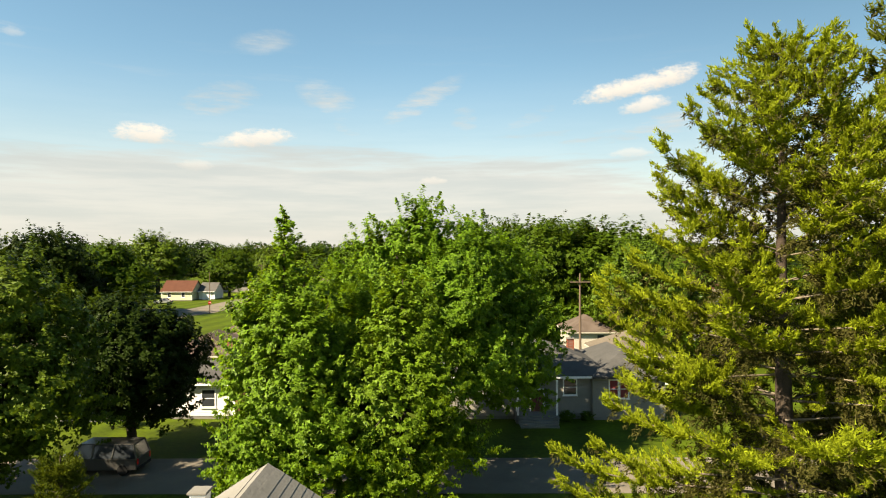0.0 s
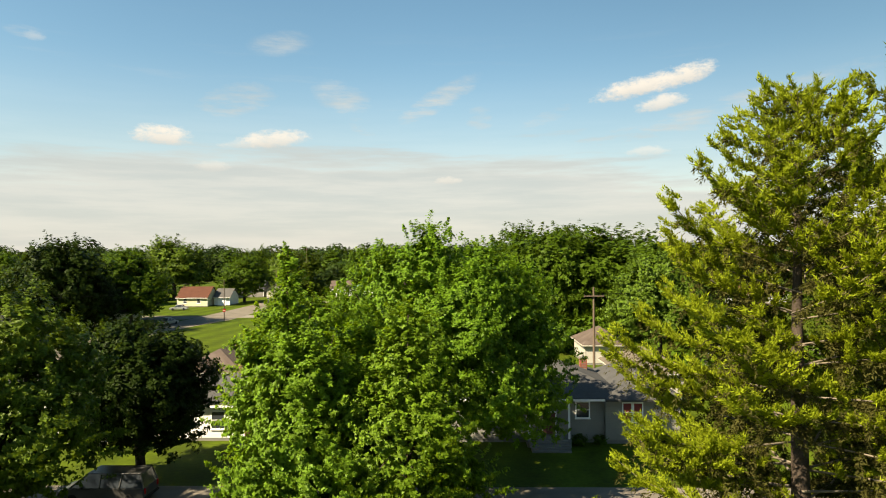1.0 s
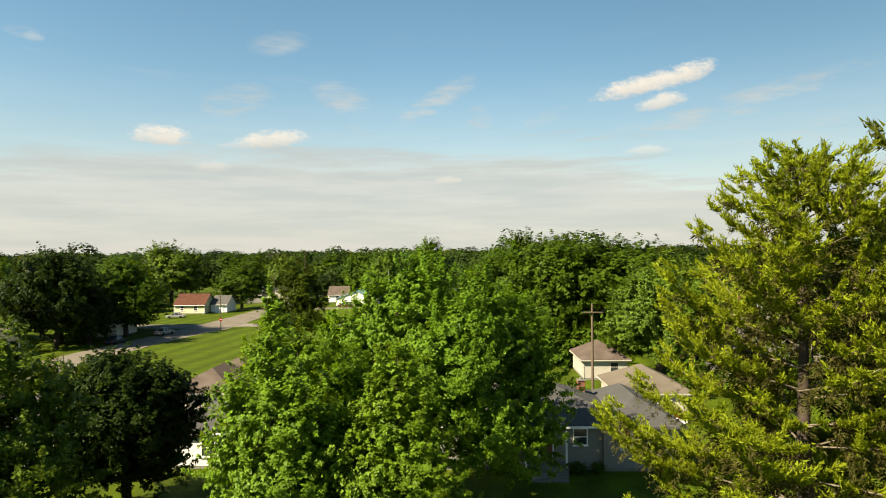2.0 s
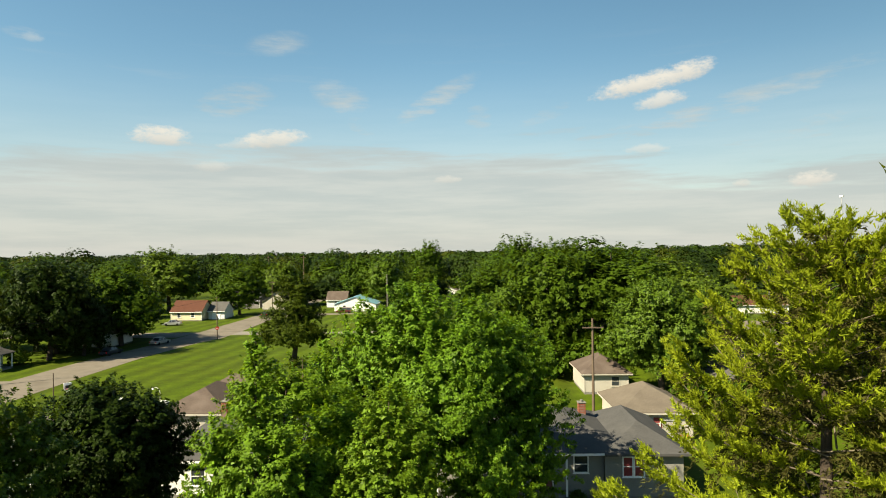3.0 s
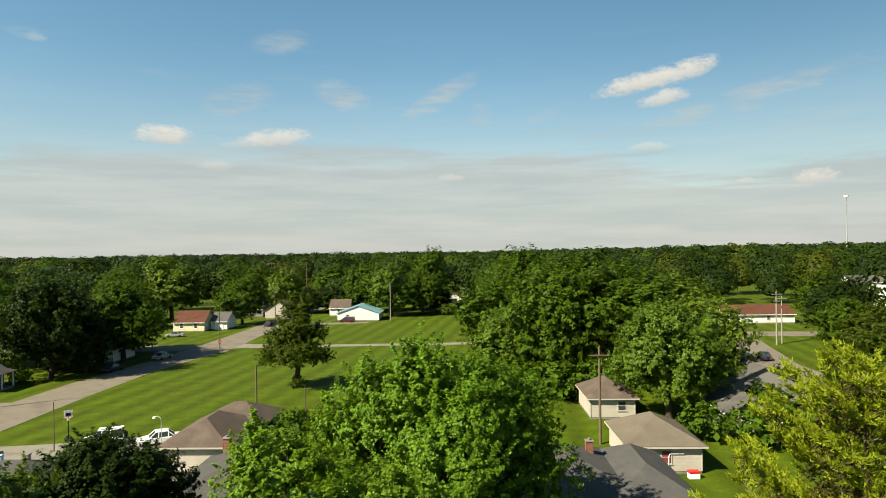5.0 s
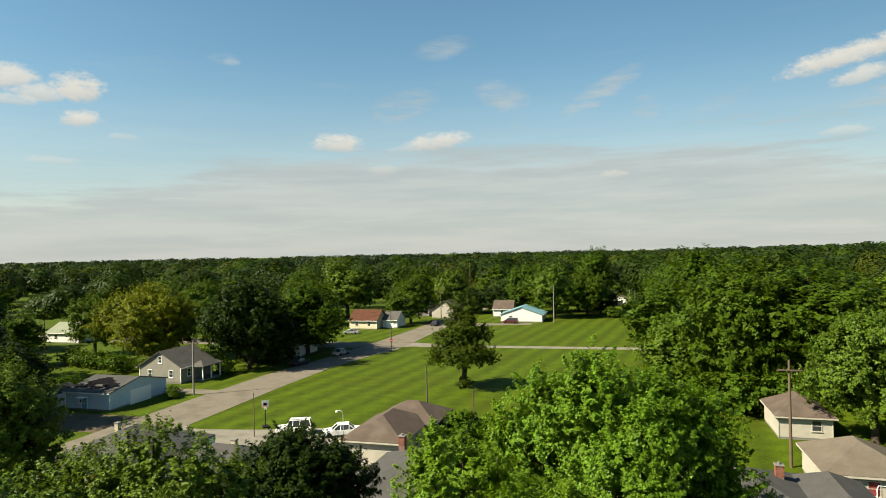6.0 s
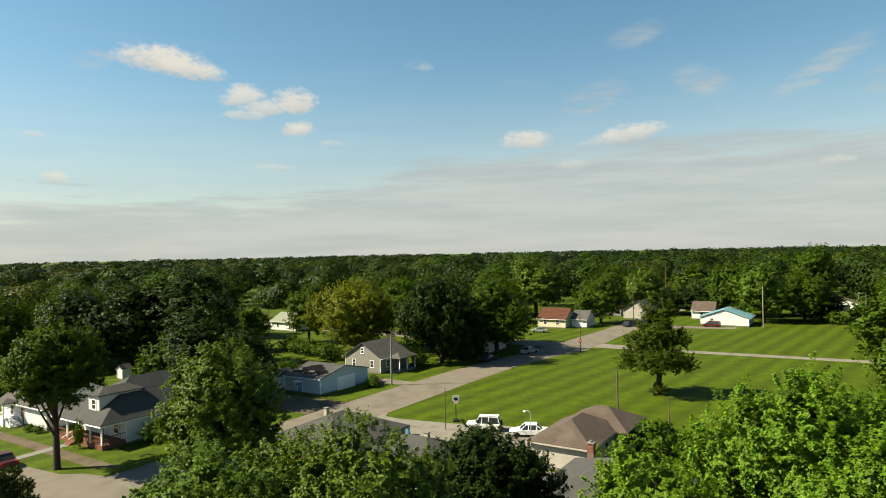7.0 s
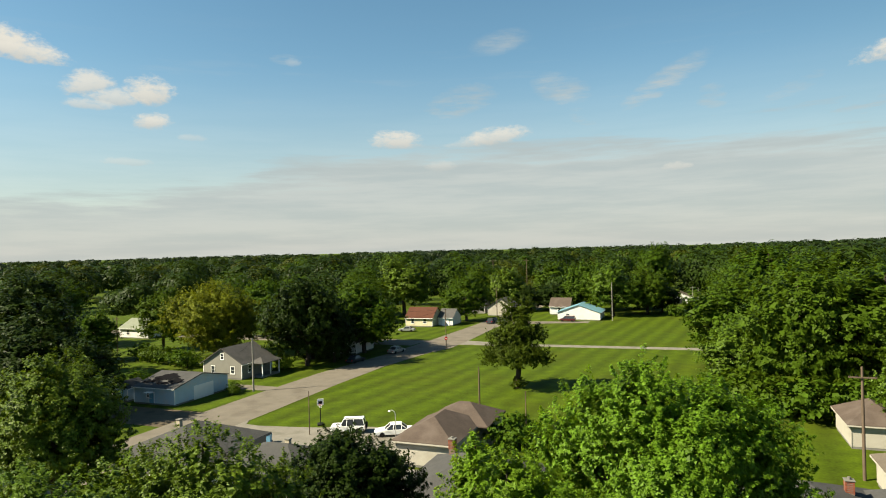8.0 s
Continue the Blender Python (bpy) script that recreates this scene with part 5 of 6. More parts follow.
        size = nr.uniform(0.085, 0.16, len(D)) * needle * (1.1 - 0.25 * q)
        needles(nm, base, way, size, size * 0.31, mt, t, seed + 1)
    return t


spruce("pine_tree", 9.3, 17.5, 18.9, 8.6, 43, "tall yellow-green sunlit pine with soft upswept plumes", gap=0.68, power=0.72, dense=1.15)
spruce("spruce_tree", 15.6, 20.5, 21.6, 7.4, 6, "tall dark green spruce behind a brighter pine", mat=L_SPRUCE_GREEN, needle=1.9, dense=0.5, gap=0.85)
spruce("spruce_tree", -39.2, 20.6, 11.3, 3.8, 8, "dark spruce beside the street maples", dense=0.7, mat=L_DARK, needle=1.5)
spruce("small_spruce_tree", -11.7, 19.6, 7.1, 1.7, 7, "small young spruce in a front yard", gap=0.42, mat=L_OLIVE, needle=0.9, inner=L_OLIVE, power=0.8)

# ---- porches and dormer ----


def add_post(parent, x, y, z0, z1, mat, w=0.07):
    return part("post", boxed(x - w, y - w, z0, x + w, y + w, z1), mat, parent)


def add_railing(parent, a, b, z0, z1, mat):
    """Two rails with balusters between two points."""
    a, b = Vector((*a, 0)), Vector((*b, 0))
    n = (b - a).length
    m = Matrix.Translation((a.x, a.y, 0)) @ Matrix.Rotation(math.atan2(b.y - a.y, b.x - a.x), 4, "Z")
    rail = part("railing", boxed(0, -0.04, z1 - 0.08, n, 0.04, z1), mat, parent)
    rail.matrix_local = m
    part("lower_rail", boxed(0, -0.03, z0 + 0.1, n, 0.03, z0 + 0.16), mat, rail)
    k = int(n / 0.22)
    for i in range(k + 1):
        x = 0.03 + (n - 0.06) * i / max(k, 1)
        part("baluster", boxed(x - 0.02, -0.02, z0 + 0.16, x + 0.02, 0.02, z1 - 0.08), mat, rail)
    return rail


def porch_on(h, x0, y0, x1, y1, wall_y, floor, eave, top, posts, mat, roof_mat, steps_x):
    """A front porch to the south of a wall, in the house's own metres."""
    deck = part("porch", boxed(x0, y0, 0.0, x1, wall_y, floor), mat, h, "red-brown timber porch")
    # the main roof sweeps down over the porch
    for ob in h.children:
        if ob.name.startswith("roof"):
            for g in ob.children:
                bpy.data.objects.remove(g, do_unlink=True)
            bm = hip_roof(x0, y0, x1, 6.4, eave, top, 0.45, 0.16, along="y", crest=[(0.5, -3.0), (0.5, 2.2)])
            bm.to_mesh(ob.data)
            bm.free()
            for gx in (x0 - 0.48, x1 + 0.42):
                part("gutter", boxed(gx, y0 - 0.4, eave - 0.06, gx + 0.06, 6.8, eave + 0.1), M_TRIM, ob)
            part("gutter", boxed(x0 - 0.48, y0 - 0.48, eave - 0.06, x1 + 0.48, y0 - 0.42, eave + 0.1), M_TRIM, ob)
    part("beam", boxed(x0, y0, eave - 0.2, x1, y0 + 0.16, eave + 0.02), M_TRIM, h)
    for px in posts:
        add_post(deck, px, y0 + 0.09, floor, eave - 0.2, M_TRIM, 0.09)
    last = None
    for px in posts:
        if last is not None and not (last < steps_x < px):
            add_railing(deck, (last, y0 + 0.09), (px, y0 + 0.09), floor, floor + 0.95, mat)
        last = px
    add_railing(deck, (x1 - 0.09, y0 + 0.2), (x1 - 0.09, wall_y), floor, floor + 0.95, mat)
    for k in range(3):
        part("step", boxed(steps_x - 0.7, y0 - 0.3 * (3 - k), 0, steps_x + 0.7, y0 - 0.3 * (2 - k) - 0.003, floor * (k + 1) / 4), mat, deck)
    for s in (-0.75, 0.75):
        rail = part("stair_rail", boxed(-0.03, 0, 0, 0.03, 1.25, 0.06), M_TRIM, deck)
        rail.matrix_local = pose(steps_x + s, y0 - 0.95, 0.75, 24)


porch_on(dormer_house, -5.3, -9.4, 5.3, -6.4, -6.4, 0.55, 2.85, 7.1, (-5.1, -2.6, 0.2, 2.6, 5.1), M_WOODRED, M_ROOF_SLATE, -1.2)


def add_dormer(h, x, y0, y1, z0, w, eave, ridge):
    bm = boxed(x - w / 2, y0, z0, x + w / 2, y1, eave)
    d = part("dormer", bm, M_WHITE, h)
    part("dormer_roof", hip_roof(x - w / 2, y0, x + w / 2, y1, eave, ridge, 0.3, 0.1, along="y"), M_ROOF_SLATE, d)
    win = add_window(d, pose(x, y0, z0 + 0.72), 0.8, 1.1)
    return d


add_dormer(dormer_house, 1.3, -8.1, -2.6, 3.5, 2.4, 5.85, 6.6)
# white stoop and stairs of the neighbouring house
deck = part("porch", boxed(-4.3, -6.9, 0, -1.6, -5.01, 1.0), M_TRIM, side_house, "white painted stoop")
for k in range(5):
    part("step", boxed(-1.6 + 0.3 * k + 0.003, -6.7, 0, -1.3 + 0.3 * k, -5.2, 0.84 - 0.17 * k), M_TRIM, deck)
add_railing(deck, (-4.2, -6.85), (-1.7, -6.85), 1.0, 1.9, M_TRIM)
for sy in (-6.72, -5.18):
    rail = part("stair_rail", boxed(0, -0.03, 0, 1.9, 0.03, 0.07), M_TRIM, deck)
    rail.matrix_local = pose(-1.65, sy, 1.85, 0, 30, 0)
    add_post(deck, -0.05, sy, 0, 0.98, M_TRIM, 0.04)
part("stoop_roof", hip_roof(-4.3, -6.9, -1.6, -5.02, 3.0, 3.5, 0.2, 0.1), M_ROOF_GREY, side_house)
for px in (-4.2, -1.7):
    add_post(deck, px, -6.8, 1.0, 3.0, M_TRIM, 0.06)
# side porch of the gable house
gab = [o for o in bpy.data.objects if o.name == "gable_house"][0]
part("porch_roof", hip_roof(4.35, -2.0, 7.0, 3.4, 2.6, 3.5, 0.25, 0.1, along="y"), M_ROOF_GREY, gab)
deck = part("porch", boxed(4.31, -1.9, 0, 6.9, 3.3, 0.3), M_CONCRETE, gab)
for px, py in ((6.8, -1.8), (6.8, 0.6), (6.8, 3.2)):
    add_post(deck, px, py, 0.3, 2.6, M_TRIM, 0.08)
# torn roofing felt on the blue garage
blue = [o for o in bpy.data.objects if o.name == "blue_garage"][0]
tilt = math.degrees(math.atan2(1.3, 5.9))
for px, py, w, d, r in ((-0.6, -2.4, 4.6, 3.0, 8), (1.9, -3.4, 3.0, 2.4, -12), (-2.7, -4.2, 2.0, 1.2, 20), (0.4, -4.5, 2.6, 1.2, 5), (-1.6, -3.6, 2.4, 1.8, -25)):
    rng = random.Random(int(px * 10))
    ring = [(w / 2 * math.cos(a) * rng.uniform(0.55, 1.15), d / 2 * math.sin(a) * rng.uniform(0.55, 1.15)) for a in np.linspace(0, 2 * math.pi, 20)[:-1]]
    z = 2.6 + (5.9 + py) * 1.3 / 5.9 + 0.15
    felt = part("felt_patch", prism(ring, 0.0, 0.025), M_FELT, blue, "torn black roofing felt")
    felt.matrix_local = pose(px, py, z, tilt, 0, 0) @ pose(0, 0, 0, 0, 0, r)
part("canopy", boxed(-1.2, -6.9, 1.95, 0.2, -5.92, 2.0), M_TRIM, blue, "small pale door canopy")
add_door(blue, pose(-0.5, -5.9, 0.26), 0.9, 1.65, M_BLUETRIM)

# entrance stoop of the bungalow
stoop = part("porch", boxed(-0.9, -6.7, 0, 2.4, -5.31, 0.62), M_CONCRETE, grey_house, "concrete entrance stoop")
for k in range(4):
    part("step", boxed(-0.7, -6.7 - 0.32 * (4 - k), 0, 2.2, -6.7 - 0.32 * (3 - k) - 0.003, 0.124 * (k + 1)), M_CONCRETE, stoop)
for px in (-0.75, 2.25):
    add_post(stoop, px, -6.55, 0.62, 3.3, M_TRIM, 0.07)
add_railing(stoop, (-0.75, -6.5), (-0.75, -5.35), 0.62, 1.5, M_TRIM)

# shingle courses of the nearest roof, one strip each
nh = near_house
run, rise = 5.0 + 0.45, 3.3 + 0.297
ang = math.atan2(3.3, 5.0)
for side in (-1, 1):
    for k in range(22):
        u0 = k * 0.28 + 0.03
        if u0 + 0.28 > math.hypot(run, rise):
            break
        c = part("shingle_course", boxed(0, -5.15, 0.0, 0.30, 5.15, 0.016), M_ROOF_PALE, nh)
        e = Vector((side * run, 0, 3.0 - 0.297 + 0.145))
        c.matrix_local = Matrix.Translation(e) @ Matrix.Rotation(math.pi if side > 0 else 0, 4, "Z") @ Matrix.Rotation(-ang, 4, "Y") @ Matrix.Translation((u0, 0, 0.012)) @ Matrix.Rotation(radians(2.2), 4, "Y")

# ---- vehicles ----


def car(name, x, y, heading, mat, label, length=4.6, width=1.8, height=1.45, kind="sedan"):
    """A car with its nose towards local +x."""
    c = thing(name, pose(x, y, 0.03, 0, 0, heading), label, "car")
    L, W, H = length / 2, width / 2, height
    belt = H * (0.60 if kind == "sedan" else 0.56)
    if kind == "sedan":
        low = [(-L, 0.42), (-L + 0.06, 0.30), (L - 0.08, 0.26), (L, 0.40), (L - 0.05, belt * 0.78), (L - 1.15, belt), (-L + 0.85, belt + 0.02), (-L + 0.05, belt - 0.02)]
        top = [(L - 1.25, belt - 0.01), (L - 1.95, H), (-L + 1.45, H), (-L + 0.75, belt)]
    elif kind == "suv":
        low = [(-L, 0.45), (-L + 0.06, 0.36), (L - 0.08, 0.34), (L, 0.45), (L - 0.03, belt * 0.86), (L - 0.2, belt * 0.95), (L - 1.25, belt), (-L + 0.02, belt)]
        top = [(L - 1.3, belt - 0.01), (L - 1.75, H), (-L + 0.28, H), (-L + 0.06, belt - 0.01)]
    else:
        low = [(-L, 0.42), (-L + 0.06, 0.30), (L - 0.08, 0.28), (L, 0.42), (L - 0.05, belt * 0.8), (L - 0.75, belt), (-L + 0.02, belt)]
        top = [(L - 0.75, belt - 0.01), (L - 1.75, H), (-L + 0.3, H), (-L + 0.06, belt - 0.01)]
    bm = bmesh.new()
    rows = [[bm.verts.new((px, s * W, pz)) for px, pz in low] for s in (-1, 1)]
    bm.faces.new(rows[0]), bm.faces.new(rows[1][::-1])
    n = len(low)
    for i in range(n):
        bm.faces.new((rows[0][i], rows[1][i], rows[1][(i + 1) % n], rows[0][(i + 1) % n]))
    bmesh.ops.recalc_face_normals(bm, faces=bm.faces)
    bmesh.ops.bevel(bm, geom=list(bm.edges), offset=0.05, segments=2, affect="EDGES")
    body = part("body", bm, mat, c)
    bm = bmesh.new()
    rows = [[bm.verts.new((px, s * (W - 0.06 if pz < H - 0.1 else W - 0.24), pz)) for px, pz in top] for s in (-1, 1)]
    bm.faces.new(rows[0]), bm.faces.new(rows[1][::-1])
    for i in range(4):
        bm.faces.new((rows[0][i], rows[1][i], rows[1][(i + 1) % 4], rows[0][(i + 1) % 4]))
    bmesh.ops.recalc_face_normals(bm, faces=bm.faces)
    part("glasshouse", bm, M_GLASS, body, "dark tinted windows")
    x0, x1 = top[2][0], top[1][0]
    part("roof", boxed(x0 - 0.05, -W + 0.22, H - 0.02, x1 + 0.05, W - 0.22, H + 0.05, bevel=0.02), mat, body)
    # pillars
    for f0, f1 in ((top[0], top[1]), (top[3], top[2]), ((0.1, belt), (0.05, H)), ((-L + 1.5, belt), (-L + 1.4, H)) if kind != "sedan" else ((-0.9, belt), (-0.95, H))):
        for s in (-1, 1):
            v, fc = tubes([([(f0[0], s * (W - 0.06), f0[1]), (f1[0], s * (W - 0.235), f1[1])], [0.045, 0.045])], 6)
            raw("pillar", v, fc, mat, body)
    for wx in (-L + 0.85, L - 0.9):
        for s in (-1, 1):
            r = 0.36 if kind == "suv" else 0.31
            bm = bmesh.new()
            cyl(bm, r, r, -0.11, 0.11, 18, m=pose(wx, s * (W - 0.1), r, 90))
            wheel = part("wheel", bm, M_DARK, c, "black rubber tyre")
            bm = bmesh.new()
            cyl(bm, r * 0.62, r * 0.55, 0.112, 0.128, 14, m=pose(wx, s * (W - 0.1), r, 90 * s))
            part("rim", bm, M_STEEL, wheel, "silver wheel rim")
    for s in (-1, 1):
        part("headlight", boxed(L - 0.12, s * (W - 0.3) - 0.18, belt * 0.62, L + 0.012, s * (W - 0.3) + 0.18, belt * 0.8, bevel=0.02), M_LAMP_CLEAR, body, "clear headlight")
        part("tail_light", boxed(-L - 0.012, s * (W - 0.16) - 0.1, belt * 0.62, -L + 0.1, s * (W - 0.16) + 0.1, belt * 0.95, bevel=0.02), M_LAMP_RED, body, "red tail light")
        part("mirror", boxed(L - 1.55, s * (W + 0.08) - 0.08, belt - 0.02, L - 1.42, s * (W + 0.08) + 0.08, belt + 0.13, bevel=0.02), mat, body)
        part("bumper", boxed(s * L - 0.06, -W + 0.1, 0.3, s * L + 0.06, W - 0.1, 0.46, bevel=0.03), mat if kind == "sedan" else M_DARK, body)
    if kind == "suv":
        bm = bmesh.new()
        cyl(bm, 0.36, 0.36, 0, 0.2, 18, m=pose(-L - 0.02, 0.1, 0.95, 0, -90))
        part("spare_wheel", bm, M_DARK, body, "black spare wheel cover")
        for s in (-1, 1):
            part("roof_rail", boxed(x0 + 0.2, s * 0.55 - 0.02, H + 0.07, x1 - 0.2, s * 0.55 + 0.02, H + 0.11), M_DARK, body)
    return c


car("suv", -39.4, 74.9, 201, M_CAR_WHITE, "white boxy four-wheel-drive car with rear spare wheel", 4.4, 1.82, 1.78, "suv")
car("sedan", -33.3, 75.4, 206, M_CAR_WHITE, "white saloon car parked on the apron", 4.7, 1.8, 1.42)
car("minivan", -20.7, 38.8, 180, M_CAR_GREY, "grey-brown minivan parked at the kerb in shade", 5.2, 1.9, 1.75, "van")
car("parked_car", -59.9, 132.4, 78, M_CAR_SILVER, "silver saloon car parked beside the street", 4.5, 1.78, 1.42)
car("parked_car", -63.0, 119.6, 82, M_CAR_DARK, "dark saloon car parked in tree shade", 4.5, 1.78, 1.42)
car("parked_car", -72.5, 166.0, 190, M_CAR_SILVER, "silver saloon car before the red-roofed house", 4.5, 1.78, 1.42)
car("parked_car", -55.0, 188.0, 95, M_CAR_DARK, "dark car on the far street", 4.5, 1.78, 1.42)
car("parked_car", -33.5, 195.6, 178, M_CAR_RED, "dark red estate car before the blue-roofed house", 4.7, 1.8, 1.6, "van")
car("parked_car", -79.2, 37.2, 175, M_CAR_RED, "dark red car at the kerb", 4.5, 1.78, 1.42)
car("parked_car", 57.6, 126.0, 80, M_CAR_DARK, "dark car on the east street", 4.5, 1.78, 1.42)
car("parked_car", -80.0, 73.2, 10, M_CAR_DARK, "dark old car in a dirt yard", 4.5, 1.78, 1.42)

# ---- poles, wires, signs ----


def pole(x, y, h, mat, label, arms=(), r=0.14, lean=(0, 0), name="utility_pole", turn=0):
    p = thing(name, pose(x, y, 0, lean[0], lean[1], turn), label, "pole")
    v, f = tubes([([(0, 0, -0.2), (0, 0, h * 0.5), (0, 0, h)], [r, r * 0.86, r * 0.7])], 10)
    shaft = raw("shaft", v, f, mat, p)
    for z, w in arms:
        a = part("crossarm", boxed(-w / 2, -r - 0.1, z - 0.06, w / 2, -r * 0.7, z + 0.06), mat, p)
        for s in (-0.46, -0.2, 0.2, 0.46):
            bm = bmesh.new()
            cyl(bm, 0.045, 0.03, z + 0.06, z + 0.2, 8, (s * w, -r - 0.02))
            part("insulator", bm, M_DARK, a, "small dark insulator")
    return p


pole(-66.6, 91.5, 8.8, M_POLE_PALE, "pale grey wooden utility pole on the verge", r=0.16, turn=10)
pole(15.9, 74.4, 10.7, M_POLE, "brown wooden utility pole with a crossarm", [(9.7, 2.3)], r=0.16)
pole(68.6, 143.8, 11.4, M_POLE_PALE, "tall pale utility pole with crossarms", [(10.9, 2.2), (9.4, 1.4)], r=0.19)
pole(70.6, 145.6, 10.4, M_POLE_PALE, "pale utility pole beside another", [(9.8, 2.0)], r=0.15)
pole(-20.8, 199.2, 11.4, M_POLE_PALE, "pale wooden utility pole at the field's edge", r=0.16)
pole(1.5, 243.9, 7.2, M_POLE_PALE, "pale utility pole with a crossarm near a garage", [(6.8, 1.8)], r=0.16)
pole(3.4, 247.0, 6.6, M_POLE_PALE, "pale utility pole near a garage", r=0.14)
pole(-25.0, 84.0, 7.2, M_POLE, "dark wooden pole behind the brown garage", r=0.12)
pole(-16.8, 75.9, 6.2, M_POLE, "thin dark wooden pole on the lawn", r=0.08)
pole(-43.6, 72.6, 5.4, M_POLE, "thin dark pole beside the alley", r=0.07)
pole(12.8, 100.2, 2.8, M_POLE_PALE, "short pale post on the lawn", r=0.09, name="post")
pole(-126.0, 118.0, 8.5, M_POLE, "wooden utility pole near far houses", [(8.0, 1.8)])
pole(-101.0, 92.0, 5.5, M_POLE, "thin wooden pole in a back yard", r=0.08)
pole(-58.0, 205.0, 9.5, M_POLE, "wooden utility pole on the far street", [(9.0, 2.0)])

for x in (-85.0, -69.0):
    pole(x, 292.0, 17.0, M_POLE, "tall wooden utility pole among far trees", [(16.2, 2.4)], r=0.2)


def stop_sign(x, y):
    p = pole(x, y, 9.0, M_POLE, "wooden utility pole carrying a red stop sign", r=0.11, turn=20)
    bm = bmesh.new()
    cyl(bm, 0.38, 0.38, 0, 0.03, 8, m=pose(0, -0.14, 2.3, 90, 0, 0) @ pose(0, 0, 0, 0, 0, 22.5))
    sign = part("sign", bm, M_LAMP_RED, p, "red octagonal sign")
    part("lettering", boxed(-0.24, -0.176, 2.24, 0.24, -0.172, 2.36), M_TRIM, sign, "white bar of lettering")


stop_sign(-51.0, 140.0)


def basketball_hoop(x, y):
    h = thing("basketball_hoop", pose(x, y, 0, 0, 0, 35), "freestanding basketball hoop with white backboard", "hoop")
    v, f = tubes([([(0, 0, 0), (0, 0, 2.6), (0, -0.35, 3.1)], [0.06, 0.06, 0.05])], 8)
    raw("pole", v, f, M_DARK, h)
    board = part("backboard", boxed(-0.42, -0.42, 2.75, 0.42, -0.38, 3.6, bevel=0.01), M_TRIM, h, "white backboard")
    part("target", boxed(-0.25, -0.426, 2.95, 0.25, -0.421, 3.3), M_DARK, board, "dark shooter's square")
    bm = bmesh.new()
    ring = [(0.23 * math.cos(a), -0.68 + 0.23 * math.sin(a), 2.9) for a in np.linspace(0, 2 * math.pi, 13)]
    v, f = tubes([(ring, [0.015] * 13)], 6)
    bm.free()
    rim = raw("rim", v, f, M_LAMP_RED, board)
    strands = []
    for k in range(10):
        a = 2 * math.pi * k / 10
        strands.append(([(0.23 * math.cos(a), -0.68 + 0.23 * math.sin(a), 2.9), (0.13 * math.cos(a + 0.3), -0.68 + 0.13 * math.sin(a + 0.3), 2.5)], [0.012, 0.012]))
    v, f = tubes(strands, 4)
    raw("net", v, f, M_TRIM, rim)
    part("base", boxed(-0.4, -0.2, 0, 0.4, 0.9, 0.22, bevel=0.06), M_DARK, h)


basketball_hoop(-44.5, 76.6)


def yard_lamp(x, y):
    p = thing("yard_lamp", pose(x, y, 0), "galvanised yard lamp with a curved arm", "lamp")
    v, f = tubes([([(0, 0, 0), (0, 0, 2.9), (-0.08, 0, 3.25), (-0.4, 0, 3.45), (-0.75, 0, 3.4)], [0.05, 0.045, 0.04, 0.035, 0.03])], 8)
    raw("arm", v, f, M_STEEL, p)
    bm = bmesh.new()
    cyl(bm, 0.16, 0.07, 0, 0.2, 12, m=pose(-0.82, 0, 3.22))
    part("shade", bm, M_TRIM, p, "pale lamp shade")


yard_lamp(-32.4, 74.0)


def wheelie_bin(x, y, turn):
    b = thing("bin", pose(x, y, 0.03, 0, 0, turn), "blue wheeled refuse bin with a pale lid", "bin")
    bm = bmesh.new()
    vs = box(bm, -0.28, -0.32, 0.05, 0.28, 0.32, 1.0)
    for v in vs[:4]:
        v.co.x *= 0.8
        v.co.y *= 0.8
    part("tub", bm, M_BLUETRIM, b)
    part("lid", boxed(-0.31, -0.36, 1.0, 0.31, 0.36, 1.08, bevel=0.03), M_TRIM, b, "pale lid")
    for s in (-1, 1):
        bm = bmesh.new()
        cyl(bm, 0.12, 0.12, -0.03, 0.03, 12, m=pose(s * 0.27, 0.3, 0.1, 0, 90))
        part("wheel", bm, M_DARK, b)


wheelie_bin(-46.5, 68.3, 15)


def cool_box(x, y, turn):
    b = thing("cool_box", pose(x, y, 0, 0, 0, turn), "white cool box with a red lid beside the garage wall", "box")
    part("tub", boxed(-0.5, -0.3, 0, 0.5, 0.3, 0.5, bevel=0.03), M_TRIM, b)
    part("lid", boxed(-0.53, -0.33, 0.503, 0.53, 0.33, 0.72, bevel=0.04), M_LAMP_RED, b, "red lid")


cool_box(22.2, 63.9, 4)


def downpipe(x, y, h):
    p = thing("drainpipe", pose(x, y, 0), "white drainpipe with an elbow on the garage wall", "pipe")
    v, f = tubes([([(0, 0, 0), (0, 0, h - 0.3), (0.1, 0, h), (1.4, 0, h)], [0.05] * 4)], 8)
    raw("pipe", v, f, M_TRIM, p)


downpipe(20.3, 65.03, 1.9)


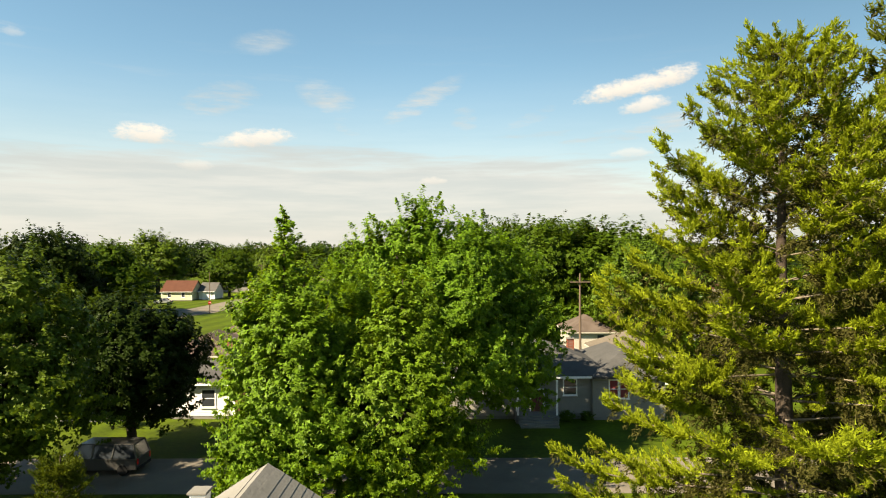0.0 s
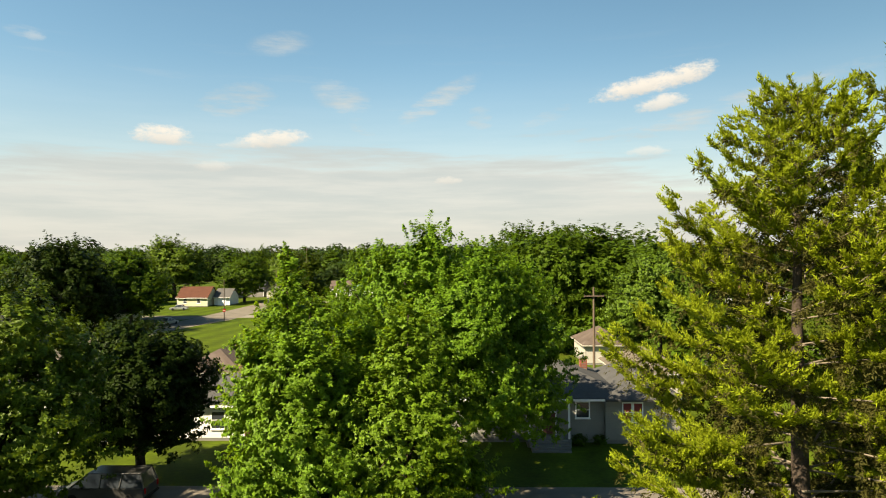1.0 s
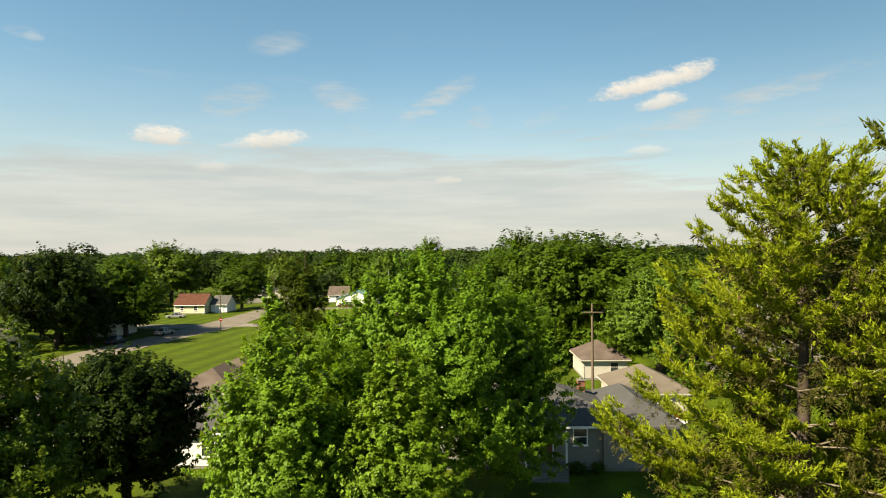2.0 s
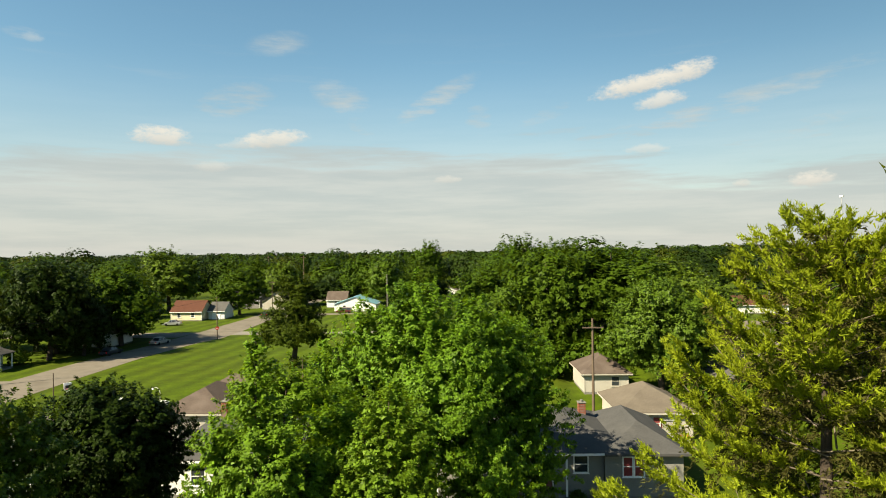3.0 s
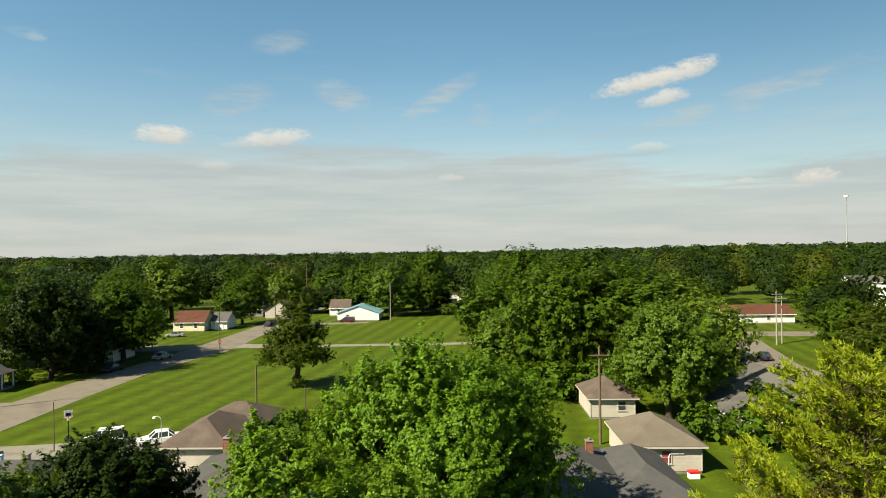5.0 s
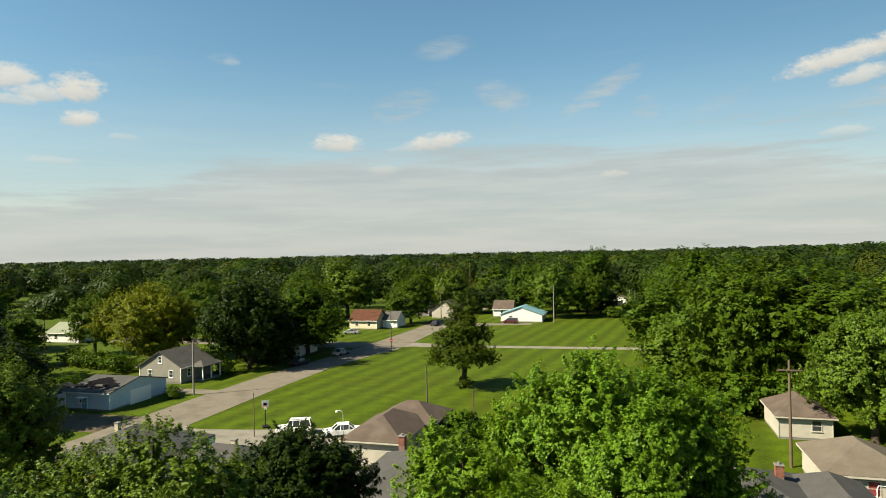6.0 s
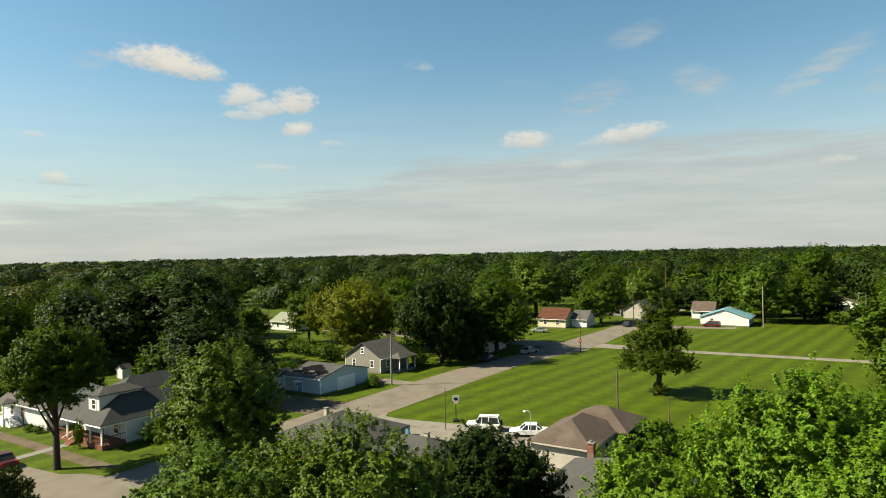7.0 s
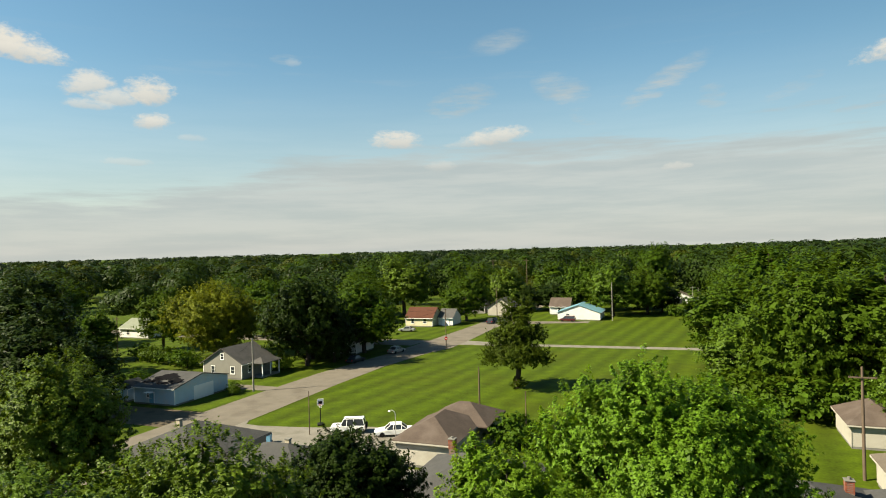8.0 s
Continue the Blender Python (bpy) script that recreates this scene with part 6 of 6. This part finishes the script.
def satellite_dish(x, y, z):
    d = thing("satellite_dish", pose(x, y, z, 0, 0, 20), "small pale satellite dish on the cottage roof", "dish")
    bm = bmesh.new()
    rings = [[bm.verts.new((0.42 * r * math.cos(a), -0.12 + 0.16 * r * r - 0.1 * r * math.sin(a), 0.75 + 0.42 * r * math.sin(a))) for a in np.linspace(0, 2 * math.pi, 17)[:-1]] for r in (0.25, 0.6, 1.0)]
    bm.faces.new(rings[0])
    for p, q in zip(rings, rings[1:]):
        for k in range(16):
            bm.faces.new((p[k], p[(k + 1) % 16], q[(k + 1) % 16], q[k]))
    part("reflector", bm, M_TRIM, d)
    v, f = tubes([([(0, 0, -0.3), (0, 0, 0.7)], [0.03, 0.03]), ([(0, -0.05, 0.4), (0, -0.55, 0.72)], [0.015, 0.015])], 6)
    raw("mast", v, f, M_STEEL, d)


satellite_dish(43.1, 100.5, 4.55)


def wire(a, b, sag, r=0.016):
    a, b = Vector(a), Vector(b)
    pts = [a.lerp(b, t) - Vector((0, 0, sag * 4 * t * (1 - t))) for t in np.linspace(0, 1, 13)]
    v, f = tubes([(pts, [r] * 13)], 4)
    tagged(raw("overhead_wire", v, f, M_BLACKWIRE), "thin black sagging overhead wire", "wire")


for dx in (-1.05, -0.45, 0.45, 1.05):
    wire((15.9 + dx, 74.2, 9.9), (68.6 + dx, 143.6, 11.1), 1.4, 0.012)
    wire((68.6 + dx, 143.6, 11.1), (150 + dx, 150, 11.5), 2.0)
wire((70.6, 145.4, 9.9), (150, 153, 10.5), 2.2), wire((70.6, 145.4, 8.4), (150, 153, 9.0), 2.2)
wire((-66.6, 91.5, 8.6), (-66.6, 30, 9.0), 1.0), wire((-66.6, 91.5, 8.6), (-79, 103, 4.2), 0.5), wire((-66.6, 91.5, 8.6), (-51.0, 140.0, 8.9), 1.2)
wire((-51.0, 140.0, 8.9), (-100, 150, 8.6), 1.2), wire((-51.0, 140.0, 8.9), (-58.0, 205.0, 9.1), 1.2)
wire((-85.0, 291.8, 16.4), (-69.0, 291.8, 16.4), 0.5, 0.03), wire((-85.0, 291.8, 16.4), (-130, 296, 16.4), 1.5, 0.03)
wire((-20.8, 199.2, 11.0), (1.5, 243.9, 6.9), 1.2), wire((1.5, 243.9, 6.9), (60, 262, 8.0), 1.2)


def radio_mast(x, y, h):
    t = thing("radio_mast", pose(x, y, hill(x, y)), "tall thin pale mast on the horizon with a small head", "mast")
    v, f = tubes([([(0, 0, -1), (0, 0, h)], [0.9, 0.55])], 8)
    raw("shaft", v, f, M_STEEL, t)
    bm = bmesh.new()
    cyl(bm, 2.2, 2.6, h - 2.2, h, 12)
    part("head", bm, M_TRIM, t)


radio_mast(459, 778, 71)

# ---- shrubs ----
SHRUB = broadleaf("shrub", -600, -900, [(0, 0, 1.0, 1.1, 1.1, 1.0), (0.5, 0.3, 0.8, 0.8, 0.8, 0.8), (-0.5, 0.2, 0.9, 0.8, 0.8, 0.8), (0.1, -0.5, 0.7, 0.8, 0.8, 0.7)], 0.05, L_MID, 120, 12, 0.13, 0.18, 90, "rounded green garden shrub", group="garden shrubs", limbs=5, inner=0.1)
SHRUBS_WEST = [
    (-18.2, 74.5, 1.9), (-17.6, 77.2, 1.5), (-69.2, 89.8, 0.9), (-68.4, 88.6, 0.7), (-94, 106, 1.8), (-98, 108, 1.7), (-103, 109, 1.8), (-108, 110, 1.6), (-112, 112, 1.8),
    (-72.6, 51.6, 1.3), (-72.4, 54.2, 1.4), (-72.4, 56.8, 1.5), (-72.6, 59.6, 1.5), (-90.0, 46.0, 0.5), (-92.0, 45.8, 0.5), (9.6, 49.9, 0.42), (11.2, 50.0, 0.38),
]
SHRUBS_EAST = [
    (-73.0, 109.0, 1.4), (3.0, 228, 2.0), (1.0, 234, 1.8), (4.0, 96.0, 2.4), (7.0, 98.0, 2.8), (11.0, 97.0, 2.4), (15.0, 96.0, 2.6), (20.0, 95.5, 2.6), (-4.0, 214, 1.8),
    (48.0, 100.0, 1.8), (38.0, 84.0, 2.2), (40.5, 78.0, 2.4), (28.0, 76.0, 2.0), (33.0, 74.0, 2.2), (-24.0, 48.6, 0.7), (-29.4, 50.0, 0.8), (-86.0, 86.0, 1.8), (-88.5, 82.0, 2.0),
]
for i, (x, y, s) in enumerate(SHRUBS_WEST + SHRUBS_EAST):
    tagged(copy_thing(SHRUB, pose(x, y, 0, 0, 0, i * 50) @ Matrix.Diagonal((s, s, s * 0.95, 1))), "rounded green garden shrub beside a wall or lawn")
tagged(copy_thing(SHRUB, pose(-78.2, 45.0, 0) @ Matrix.Diagonal((0.42, 0.42, 1.6, 1))), "narrow dark upright shrub beside the porch steps")
for ob in (*SHRUB.children, SHRUB):
    bpy.data.objects.remove(ob, do_unlink=True)
